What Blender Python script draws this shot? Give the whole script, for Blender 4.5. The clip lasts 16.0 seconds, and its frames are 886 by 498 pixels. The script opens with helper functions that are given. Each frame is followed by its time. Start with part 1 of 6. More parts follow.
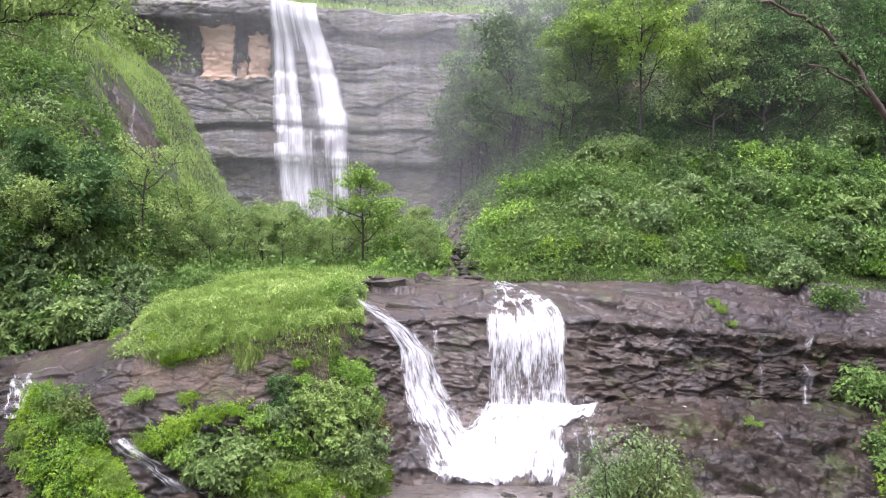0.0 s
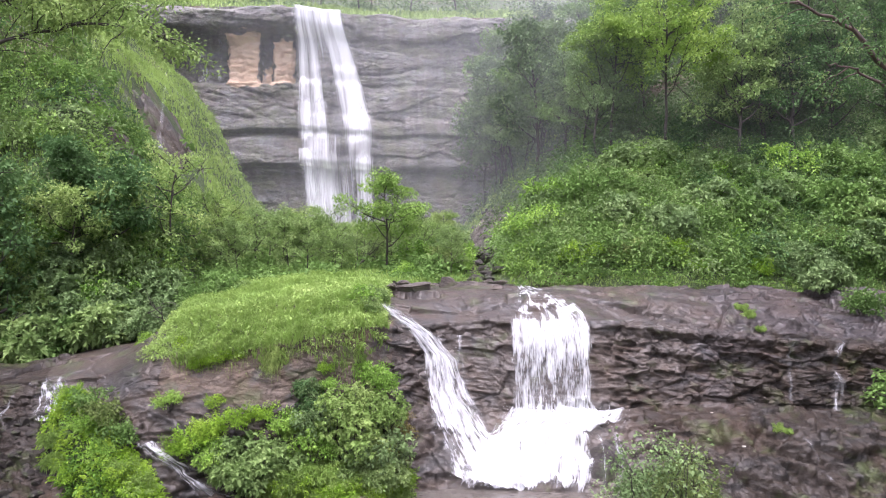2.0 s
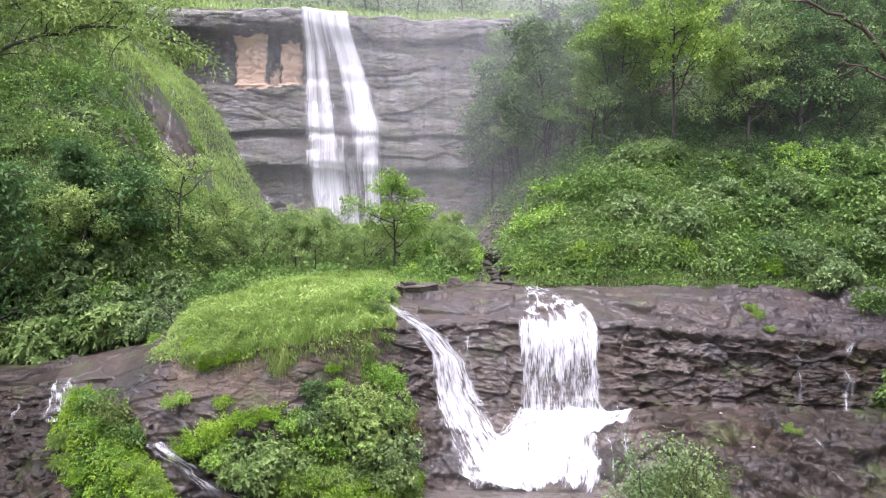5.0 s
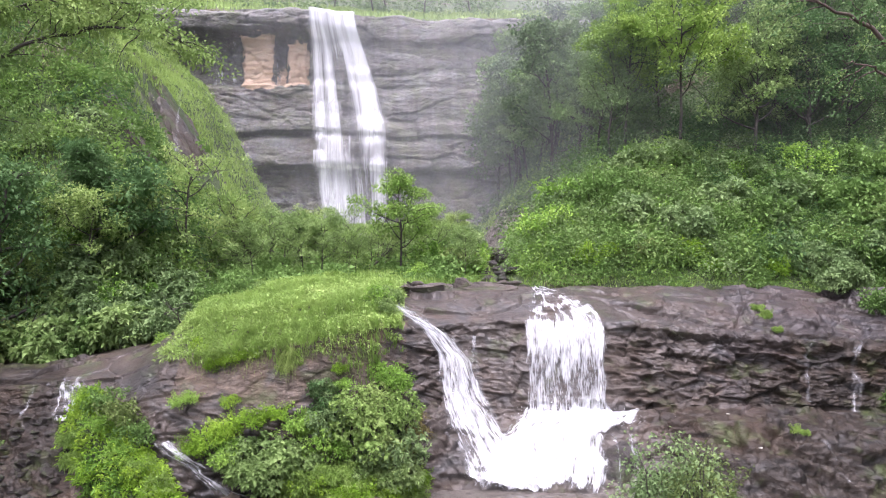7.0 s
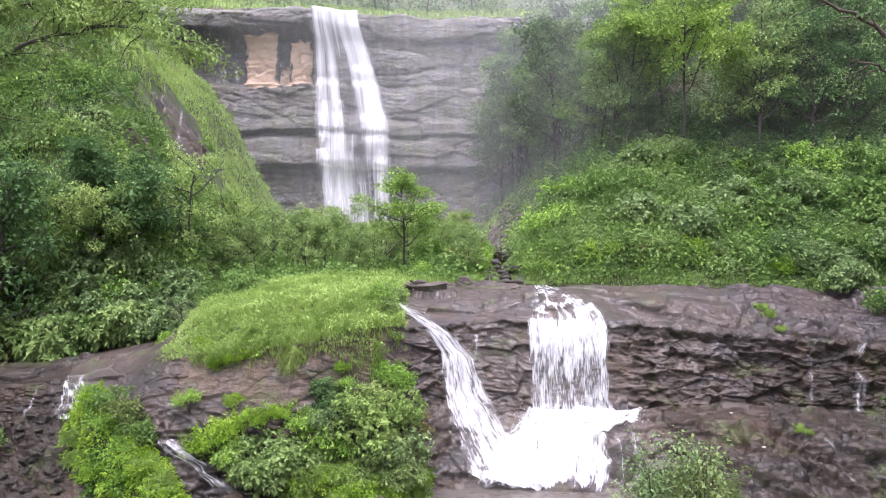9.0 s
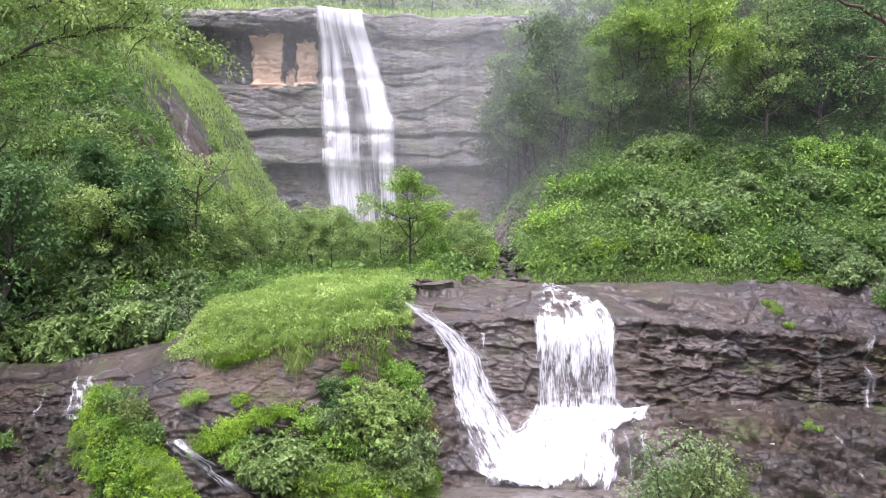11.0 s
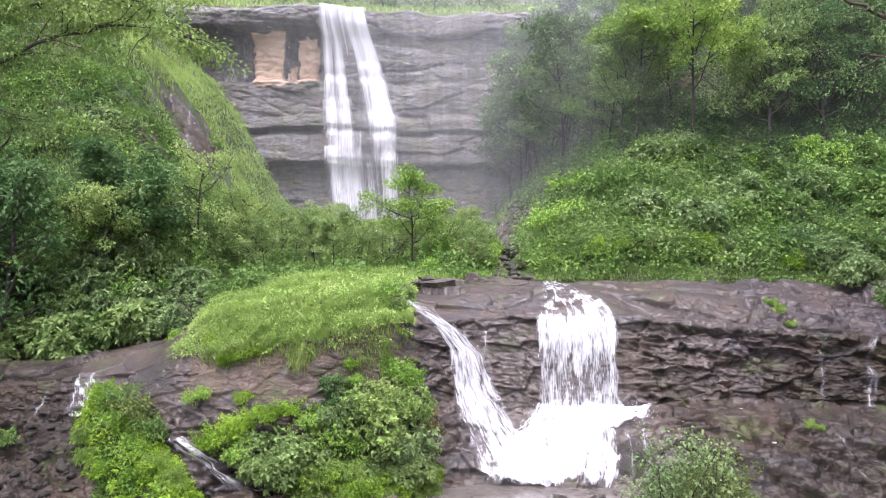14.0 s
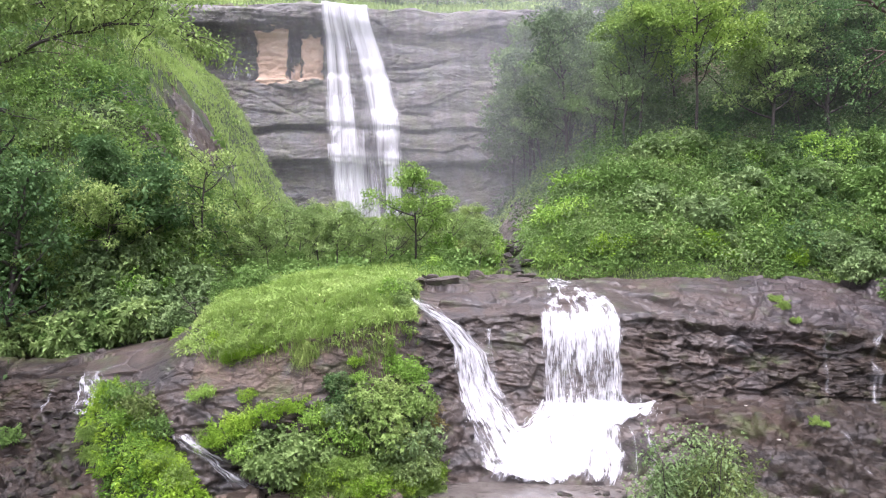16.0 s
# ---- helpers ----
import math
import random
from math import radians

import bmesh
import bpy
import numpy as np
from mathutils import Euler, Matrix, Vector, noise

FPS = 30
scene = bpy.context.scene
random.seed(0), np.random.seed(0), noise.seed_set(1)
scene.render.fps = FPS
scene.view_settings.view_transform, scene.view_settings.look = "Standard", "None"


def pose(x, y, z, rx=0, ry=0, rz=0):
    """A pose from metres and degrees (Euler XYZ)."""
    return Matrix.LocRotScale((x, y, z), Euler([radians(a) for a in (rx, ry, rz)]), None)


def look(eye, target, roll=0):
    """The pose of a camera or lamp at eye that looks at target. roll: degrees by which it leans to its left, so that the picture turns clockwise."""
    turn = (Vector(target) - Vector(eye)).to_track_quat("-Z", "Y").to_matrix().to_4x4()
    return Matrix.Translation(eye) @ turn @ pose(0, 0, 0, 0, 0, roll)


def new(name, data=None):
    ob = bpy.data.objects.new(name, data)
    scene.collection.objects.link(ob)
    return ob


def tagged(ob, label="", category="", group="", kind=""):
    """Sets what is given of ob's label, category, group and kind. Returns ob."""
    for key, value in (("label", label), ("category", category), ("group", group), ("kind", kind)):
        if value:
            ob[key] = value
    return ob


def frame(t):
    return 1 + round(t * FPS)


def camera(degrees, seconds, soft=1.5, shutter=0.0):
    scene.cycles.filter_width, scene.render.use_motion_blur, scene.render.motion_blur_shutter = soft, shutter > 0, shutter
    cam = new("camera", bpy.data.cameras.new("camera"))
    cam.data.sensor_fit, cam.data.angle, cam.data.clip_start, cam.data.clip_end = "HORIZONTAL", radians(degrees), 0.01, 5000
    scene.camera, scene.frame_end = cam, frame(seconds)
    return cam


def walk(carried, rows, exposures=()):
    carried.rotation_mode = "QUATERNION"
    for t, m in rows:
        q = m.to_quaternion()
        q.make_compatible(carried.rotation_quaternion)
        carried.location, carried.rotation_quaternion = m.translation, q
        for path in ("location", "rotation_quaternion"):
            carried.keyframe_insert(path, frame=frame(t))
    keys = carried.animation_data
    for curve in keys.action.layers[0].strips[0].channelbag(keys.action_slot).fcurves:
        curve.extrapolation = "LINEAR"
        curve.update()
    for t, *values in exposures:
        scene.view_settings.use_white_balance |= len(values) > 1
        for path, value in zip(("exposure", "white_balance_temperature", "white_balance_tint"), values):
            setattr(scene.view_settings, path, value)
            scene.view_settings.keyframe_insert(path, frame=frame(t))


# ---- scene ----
# camera: stands on the bank opposite the falls and turns a little
cam = camera(62.0, 16.0, soft=1.15)
PATH = [
    (0.0, pose(-0.018, 0.006, 6.499, 90.178, -0.649, -4.126)),
    (0.5, pose(-0.018, 0.012, 6.501, 90.247, -0.635, -3.779)),
    (1.0, pose(-0.023, 0.002, 6.498, 90.342, -0.727, -3.671)),
    (1.5, pose(-0.017, 0.003, 6.507, 90.354, -0.637, -3.191)),
    (2.0, pose(-0.023, -0.001, 6.512, 90.483, -0.548, -2.273)),
    (2.5, pose(-0.021, -0.004, 6.513, 90.181, -0.320, -2.123)),
    (3.0, pose(-0.003, -0.003, 6.503, 90.236, -0.347, -2.002)),
    (3.5, pose(-0.023, 0.000, 6.514, 90.330, -0.455, -1.914)),
    (4.0, pose(-0.011, 0.005, 6.501, 90.590, -0.408, -1.787)),
    (6.5, pose(-0.011, -0.013, 6.507, 90.484, -0.462, -1.422)),
    (7.0, pose(-0.018, -0.014, 6.506, 90.546, -0.434, -1.176)),
    (7.5, pose(-0.002, -0.006, 6.493, 90.457, -0.622, -1.242)),
    (8.0, pose(-0.003, 0.004, 6.501, 90.129, -0.679, -1.246)),
    (8.5, pose(-0.014, 0.009, 6.505, 90.195, -0.466, -1.137)),
    (9.0, pose(-0.009, -0.009, 6.501, 90.456, -0.451, -0.938)),
    (11.5, pose(0.013, -0.002, 6.489, 90.289, -0.009, -0.361)),
    (12.0, pose(-0.004, 0.004, 6.501, 90.158, -0.102, -0.412)),
    (12.5, pose(0.001, 0.004, 6.494, 90.316, -0.178, -0.433)),
    (13.0, pose(-0.003, -0.008, 6.505, 90.184, -0.182, -0.416)),
    (13.5, pose(-0.004, 0.014, 6.508, 89.964, -0.163, -0.470)),
    (14.0, pose(0.001, -0.005, 6.506, 90.173, -0.151, -0.271)),
    (14.5, pose(0.009, 0.001, 6.515, 90.052, -0.067, -0.194)),
    (15.0, pose(-0.001, -0.007, 6.501, 90.217, -0.104, 0.120)),
    (15.5, pose(0.004, 0.015, 6.497, 90.071, -0.124, 0.055)),
    (16.0, pose(0.000, -0.000, 6.500, 90.000, -0.000, -0.000)),
]
walk(cam, PATH, [(0.0, 1.75, 6150, 27), (16.0, 1.83, 6150, 27)])

# ---------------------------------------------------------------- light
world = bpy.data.worlds.new("overcast_sky")
scene.world = world
world.use_nodes = True
wn, wl = world.node_tree.nodes, world.node_tree.links
sky = wn.new("ShaderNodeTexSky")
sky.sky_type, sky.sun_disc = "NISHITA", False
sky.sun_elevation, sky.sun_rotation = radians(74), radians(200)
sky.air_density, sky.dust_density, sky.ozone_density = 1.0, 6.0, 1.0
grey = wn.new("ShaderNodeHueSaturation")
grey.inputs["Saturation"].default_value = 0.35
wl.new(sky.outputs["Color"], grey.inputs["Color"])
wl.new(grey.outputs["Color"], wn["Background"].inputs["Color"])
wn["Background"].inputs["Strength"].default_value = 0.145
sun = new("sun", bpy.data.lights.new("sun", "SUN"))
sun.data.energy, sun.data.angle, sun.data.color = 1.15, radians(50), (1.0, 0.98, 0.95)
sun.matrix_world = look((-10, 6, 90), (0, 30, 0))

# ---------------------------------------------------------------- arithmetic


def hash3(i, j, k, seed=0):
    """Random numbers from 0 to 1 for whole coordinates."""
    h = (i.astype(np.int64) * 374761393 + j.astype(np.int64) * 668265263 + k.astype(np.int64) * 2147483647 + seed * 974711) & 0xFFFFFFFF
    h = ((h ^ (h >> 13)) * 1274126177) & 0xFFFFFFFF
    h = ((h ^ (h >> 16)) * 2246822519) & 0xFFFFFFFF
    return ((h ^ (h >> 15)) & 0xFFFFFF) / 16777216.0


def vnoise(x, y, z=0.0, seed=0):
    """Smooth value noise from -1 to 1."""
    x, y, z = np.broadcast_arrays(np.asarray(x, float), y, z)
    i, j, k = np.floor(x), np.floor(y), np.floor(z)
    f, g, h = x - i, y - j, z - k
    f, g, h = f * f * (3 - 2 * f), g * g * (3 - 2 * g), h * h * (3 - 2 * h)
    out = 0
    for a in (0, 1):
        for b in (0, 1):
            for c in (0, 1):
                w = (f if a else 1 - f) * (g if b else 1 - g) * (h if c else 1 - h)
                out = out + w * hash3(i + a, j + b, k + c, seed)
    return out * 2 - 1


def fbm(x, y, z=0.0, octaves=4, seed=0):
    out, amp = 0, 1.0
    for o in range(octaves):
        out = out + amp * vnoise(x * 2 ** o, y * 2 ** o, z * 2 ** o, seed + o)
        amp *= 0.5
    return out / 2


def blocks(x, y, z, seed=0):
    """Random number of the nearest cell, and how far from the cell's border: broken blocks."""
    i, j, k = np.floor(x), np.floor(y), np.floor(z)
    best, second, ident = np.full(x.shape, 9.0), np.full(x.shape, 9.0), np.zeros(x.shape)
    for a in (-1, 0, 1):
        for b in (-1, 0, 1):
            for c in (-1, 0, 1):
                p, q, r = i + a, j + b, k + c
                d = np.sqrt((p + hash3(p, q, r, seed) - x) ** 2 + (q + hash3(p, q, r, seed + 1) - y) ** 2 + (r + hash3(p, q, r, seed + 2) - z) ** 2)
                near = d < best
                second = np.where(near, best, np.minimum(second, d))
                ident = np.where(near, hash3(p, q, r, seed + 3), ident)
                best = np.minimum(best, d)
    return ident, second - best


def facets(x, y, z, tilt, seed=0):
    """Height of broken blocks with slanting faces, and the distance from a block's border."""
    i, j, k = np.floor(x), np.floor(y), np.floor(z)
    best, second, high = np.full(x.shape, 9.0), np.full(x.shape, 9.0), np.zeros(x.shape)
    for a in (-1, 0, 1):
        for b in (-1, 0, 1):
            for c in (-1, 0, 1):
                p, q, r = i + a, j + b, k + c
                dx, dy, dz = x - p - hash3(p, q, r, seed), y - q - hash3(p, q, r, seed + 1), z - r - hash3(p, q, r, seed + 2)
                d = np.sqrt(dx * dx + dy * dy + dz * dz)
                h = hash3(p, q, r, seed + 3) - 0.5 + tilt * ((hash3(p, q, r, seed + 4) - 0.5) * dx + (hash3(p, q, r, seed + 5) - 0.5) * dy + (hash3(p, q, r, seed + 6) - 0.7) * dz)
                near = d < best
                second = np.where(near, best, np.minimum(second, d))
                high = np.where(near, h, high)
                best = np.minimum(best, d)
    return high, second - best


def smooth(a, b, x):
    t = np.clip((x - a) / (b - a), 0, 1)
    return t * t * (3 - 2 * t)


def smin(a, b, k):
    h = np.clip(0.5 + 0.5 * (b - a) / k, 0, 1)
    return b * (1 - h) + a * h - k * h * (1 - h)


# ---------------------------------------------------------------- the lie of the land
# pool level is 0, the top of the rock ledge about 5.5; the valley runs towards +y to a cliff at y = 80
STATION = [-12.5, -9.0, -7.4, -3.5, -1.5, -0.5, 1.0, 5.0, 9.0, 16.0, 22]


def ledge_profile(x):
    """The ledge's section at x, from its foot to its back: five places (y, z)."""
    at = lambda v: np.interp(x, STATION, v)
    wob = 0.25 * vnoise(np.asarray(x) * 0.5, 3.3)
    foot = at([18.2, 18.5, 19.0, 19.1, 19.2, 19.7, 19.9, 19.7, 18.2, 17.8, 17.8]), at([0.15, 0.0, -0.6] + [-0.9] * 8)
    step = at([21.0, 20.5, 20.2, 19.9, 20.0, 21.0, 21.5, 21.3, 20.7, 20.3, 20.2]) + wob, at([0.8, 1.3, 1.9, 1.9, 1.9, 1.5, 1.3, 1.4, 1.75, 1.7, 1.7])
    wall = at([21.9, 21.3, 20.8, 20.2, 20.5, 21.8, 22.1, 22.0, 22.0, 21.8, 21.7]) + wob, at([1.7, 2.1, 2.75, 2.8, 2.8, 2.4, 1.9, 1.8, 2.05, 1.95, 1.9])
    crest = at([22.6, 22.3, 21.6, 20.6, 20.9, 22.7, 23.0, 23.0, 22.9, 22.6, 22.6]) + wob, at([2.4, 2.85, 3.5, 4.0, 4.4, 4.25, 4.45, 4.5, 4.1, 3.5, 3.3])
    brow = at([23.6, 23.6, 23.0, 22.6, 22.8, 24.2, 24.4, 24.4, 24.4, 24.2, 24.0]), at([2.75, 3.4, 4.4, 5.1, 5.15, 4.95, 5.05, 5.05, 4.9, 4.65, 4.5])
    back = at([27.5] * 11), at([2.9, 3.9, 5.1, 5.75, 5.6, 5.5, 5.5, 5.6, 5.65, 5.55, 5.4])
    return foot, step, wall, crest, brow, back


def ledge_z(x, y):
    p = ledge_profile(x)
    ys, zs = np.array([q[0] for q in p]), np.array([q[1] for q in p])
    return float(np.interp(y, ys, zs))


def land(x, y):
    """Height of the ground."""
    x, y = np.asarray(x, float), np.asarray(y, float)
    ledge = np.interp(x, STATION, [2.8, 3.8, 5.0, 5.65, 5.5, 5.4, 5.4, 5.5, 5.5, 5.3, 5.1])
    floor_z = np.interp(y, [26, 38, 50, 65, 80, 90], [5.5, 5.9, 6.7, 8.2, 10.0, 11.0])
    w = smooth(26, 34, y)
    z = ledge * (1 - w) + floor_z * w
    right = smin((y - 28.0) * 0.82, x - np.interp(y, [27, 40, 60, 80], [2.6, 3.6, 4.6, 6.0]), 3.0)
    right = np.clip(right + 0.4, 0, None)
    z = z + 0.92 * (1 + 0.35 * smooth(38, 60, y)) * smin(right, 46 + 0 * x, 10.0)
    left = smin((y - 26.3) * 0.85, (-9.2 - 0.075 * (y - 24) - x) * 1.1, 3.0)
    left = np.clip(left + 0.4, 0, None) * (1 - smooth(66, 76, y))
    swell = 1.2 * np.exp(-((left - 6.6) / 2.6) ** 2) - 0.22 * np.clip(left - 9.0, 0, None)
    z = z + 1.35 * smin(left, 30 + 0 * x, 10.0) + swell * smooth(34, 48, y) * smooth(72, 66, y)
    z = z + 0.5 * fbm(x * 0.12, y * 0.12, 1.7) * smooth(27, 40, y) + 1.8 * fbm(x * 0.20, y * 0.13, 4.4) * np.clip(left, 0, 1) * smooth(30, 40, y)
    top = 33.2 + 0.42 * np.clip(y - 82, 0, 90) + 2.0 * fbm(x * 0.03, y * 0.03, 5.0)
    up = smooth(81.2, 83.0, y)
    z = np.maximum(z * (1 - up) + np.maximum(top, z) * up, np.where(y > 82, top, -99))
    # under the ledge the sheet drops to the pool's bed, and rises again to the near bank
    edge = np.interp(x, [-9, -7], [26.2, 27.6])
    z = np.where(y < edge, z + (-1.2 - z) * smooth(edge, edge - 1.2, y), z)
    bank = -1.2 + 6.0 * smooth(13.0, 2.0, y) + 2.5 * smooth(10, 30, np.abs(x)) * smooth(21, 12, y)
    bank = bank + 1.2 * np.exp(-((x - 6.0) ** 2 / 3 + (y - 16.8) ** 2 / 2))
    return np.where(y < 22, bank, z)
# ---------------------------------------------------------------- materials
def material(name):
    m = bpy.data.materials.new(name)
    m.use_nodes = True
    return m, m.node_tree.nodes, m.node_tree.links, m.node_tree.nodes["Principled BSDF"]


def tex(nodes, links, scale, detail=5.0, stretch=(1, 1, 1), space="Object", rough=0.6):
    c, mp, n = nodes.new("ShaderNodeTexCoord"), nodes.new("ShaderNodeMapping"), nodes.new("ShaderNodeTexNoise")
    mp.inputs["Scale"].default_value = stretch
    n.inputs["Scale"].default_value, n.inputs["Detail"].default_value, n.inputs["Roughness"].default_value = scale, detail, rough
    links.new(c.outputs[space], mp.inputs["Vector"])
    links.new(mp.outputs["Vector"], n.inputs["Vector"])
    return n


def ramp(nodes, links, source, stops):
    r = nodes.new("ShaderNodeValToRGB")
    while len(r.color_ramp.elements) < len(stops):
        r.color_ramp.elements.new(0.5)
    for e, (at, col) in zip(r.color_ramp.elements, stops):
        e.position, e.color = at, (*col, 1) if len(col) == 3 else col
    links.new(source, r.inputs["Fac"])
    return r


def mix(nodes, links, fac, a, b, kind="MIX"):
    m = nodes.new("ShaderNodeMix")
    m.data_type, m.blend_type = "RGBA", kind
    for socket, value in ((m.inputs["Factor"], fac), (m.inputs["A"], a), (m.inputs["B"], b)):
        if isinstance(value, (int, float)):
            socket.default_value = value
        elif isinstance(value, tuple):
            socket.default_value = (*value, 1)
        else:
            links.new(value, socket)
    return m.outputs["Result"]


def bump(nodes, links, bsdf, source, strength, distance):
    b = nodes.new("ShaderNodeBump")
    b.inputs["Strength"].default_value, b.inputs["Distance"].default_value = strength, distance
    links.new(source, b.inputs["Height"])
    links.new(b.outputs["Normal"], bsdf.inputs["Normal"])
    return b


def rock_material(name, dark, mid, pale, stain, size=1.0, rough=(0.24, 0.52), moss=(0.05, 0.075, 0.02), moss_amount=0.12, relief=0.7, cracks=0.35, shine=0.5):
    m, n, l, b = material(name)
    big = tex(n, l, 0.45 / size, 4, (1, 1, 1.6))
    small = tex(n, l, 5.0 / size, 8, (1, 1, 2.2))
    col = ramp(n, l, small.outputs["Fac"], [(0.28, dark), (0.5, mid), (0.74, pale)])
    patches = ramp(n, l, big.outputs["Fac"], [(0.45, (0, 0, 0)), (0.68, (0.75,) * 3)])
    c = mix(n, l, patches.outputs["Color"], col.outputs["Color"], stain)
    slate = tex(n, l, 0.8 / size, 6, (1, 1, 2.0))
    slate.inputs["Distortion"].default_value = 0.6
    veil = ramp(n, l, slate.outputs["Fac"], [(0.52, (0, 0, 0)), (0.66, (0.55,) * 3)])
    c = mix(n, l, veil.outputs["Color"], c, tuple(mid[1] * k for k in (0.95, 1.05, 1.12)))
    streak = tex(n, l, 1.4 / size, 5, (2.5, 1, 0.25))
    run = ramp(n, l, streak.outputs["Fac"], [(0.40, (0.72,) * 3), (0.62, (1.1,) * 3)])
    c = mix(n, l, 0.8, c, run.outputs["Color"], "MULTIPLY")
    mossy = tex(n, l, 0.9 / size, 7, (1, 1, 1.5))
    cover = ramp(n, l, mossy.outputs["Fac"], [(0.62 - moss_amount, (0, 0, 0)), (0.75 - moss_amount * 0.5, (0.7,) * 3)])
    c = mix(n, l, cover.outputs["Color"], c, moss)
    l.new(c, b.inputs["Base Color"])
    wet = ramp(n, l, big.outputs["Fac"], [(0.3, (rough[0],) * 3), (0.7, (rough[1],) * 3)])
    l.new(wet.outputs["Color"], b.inputs["Roughness"])
    b.inputs["Specular IOR Level"].default_value = shine
    crack = n.new("ShaderNodeTexVoronoi")
    crack.feature = "DISTANCE_TO_EDGE"
    crack.inputs["Scale"].default_value = 2.2 / size
    c2, mp = n.new("ShaderNodeTexCoord"), n.new("ShaderNodeMapping")
    mp.inputs["Scale"].default_value = (1, 1, 2.4)
    l.new(c2.outputs["Object"], mp.inputs["Vector"])
    bent = n.new("ShaderNodeVectorMath")
    bent.operation = "ADD"
    l.new(mp.outputs["Vector"], bent.inputs[0])
    l.new(small.outputs["Color"], bent.inputs[1])
    l.new(bent.outputs["Vector"], crack.inputs["Vector"])
    edge = ramp(n, l, crack.outputs["Distance"], [(0.0, (0, 0, 0)), (0.06, (1, 1, 1))])
    h = mix(n, l, cracks, small.outputs["Fac"], edge.outputs["Color"])
    bump(n, l, b, h, relief, 0.10 * size)
    return m


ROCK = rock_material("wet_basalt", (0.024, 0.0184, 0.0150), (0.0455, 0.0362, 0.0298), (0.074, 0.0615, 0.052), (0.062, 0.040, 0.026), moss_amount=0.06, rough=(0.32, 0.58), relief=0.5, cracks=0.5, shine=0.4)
DARK_STAINED = rock_material("darkened_brown_stained_basalt", (0.014, 0.0106, 0.0082), (0.028, 0.0214, 0.0162), (0.048, 0.0385, 0.0305), (0.041, 0.025, 0.0145), 1.0, (0.34, 0.6), moss_amount=0.08, shine=0.25)
BOULDER = rock_material("wet_boulder", (0.015, 0.0125, 0.0115), (0.031, 0.026, 0.0235), (0.058, 0.049, 0.044), (0.042, 0.030, 0.023), 0.6, (0.3, 0.6), shine=0.3)
EARTHY = rock_material("brown_weathered_rock", (0.048, 0.035, 0.026), (0.090, 0.067, 0.050), (0.14, 0.108, 0.082), (0.11, 0.072, 0.045), 1.0, (0.6, 0.85))
CLIFF = rock_material("cliff_basalt", (0.076, 0.073, 0.069), (0.130, 0.124, 0.117), (0.175, 0.168, 0.160), (0.130, 0.108, 0.086), 2.0, (0.55, 0.85), (0.095, 0.108, 0.058), 0.17, 1.0, 0.3)
HILLROCK = rock_material("brown_hill_rock", (0.032, 0.025, 0.020), (0.060, 0.048, 0.039), (0.100, 0.082, 0.068), (0.07, 0.05, 0.035), 1.6, (0.5, 0.8), (0.07, 0.10, 0.03), 0.10)


def add_scars(m, boxes):
    """Squarish scars of fresh orange rock, ragged at their borders; boxes hold (x, z, half width, half height)."""
    n, l, b = m.node_tree.nodes, m.node_tree.links, m.node_tree.nodes["Principled BSDF"]
    before = b.inputs["Base Color"].links[0].from_socket
    coord, ragged, grain = n.new("ShaderNodeTexCoord"), tex(n, l, 0.8, 6), tex(n, l, 0.9, 7, (1, 1, 2.0))
    shift = n.new("ShaderNodeVectorMath")
    shift.operation = "MULTIPLY_ADD"
    l.new(ragged.outputs["Color"], shift.inputs[0])
    shift.inputs[1].default_value = (1.9, 1.9, 1.9)
    l.new(coord.outputs["Object"], shift.inputs[2])
    sep = n.new("ShaderNodeSeparateXYZ")
    l.new(shift.outputs["Vector"], sep.inputs["Vector"])

    def within(axis, centre, half):
        d, a, r = n.new("ShaderNodeMath"), n.new("ShaderNodeMath"), n.new("ShaderNodeMapRange")
        d.operation, a.operation = "SUBTRACT", "ABSOLUTE"
        l.new(sep.outputs[axis], d.inputs[0])
        d.inputs[1].default_value = centre + 0.95
        l.new(d.outputs["Value"], a.inputs[0])
        l.new(a.outputs["Value"], r.inputs["Value"])
        r.inputs["From Min"].default_value, r.inputs["From Max"].default_value = half + 0.08, half - 0.08
        return r.outputs["Result"]

    total = None
    for x, z, w, h in boxes:
        both = n.new("ShaderNodeMath")
        both.operation = "MULTIPLY"
        l.new(within("X", x, w), both.inputs[0])
        l.new(within("Z", z, h), both.inputs[1])
        if total is not None:
            most = n.new("ShaderNodeMath")
            most.operation = "MAXIMUM"
            l.new(total, most.inputs[0])
            l.new(both.outputs["Value"], most.inputs[1])
            both = most
        total = both.outputs["Value"]
    fresh = ramp(n, l, grain.outputs["Fac"], [(0.25, (0.38, 0.22, 0.15)), (0.42, (0.60, 0.43, 0.30)), (0.75, (0.68, 0.53, 0.40))])
    l.new(mix(n, l, total, before, fresh.outputs["Color"]), b.inputs["Base Color"])


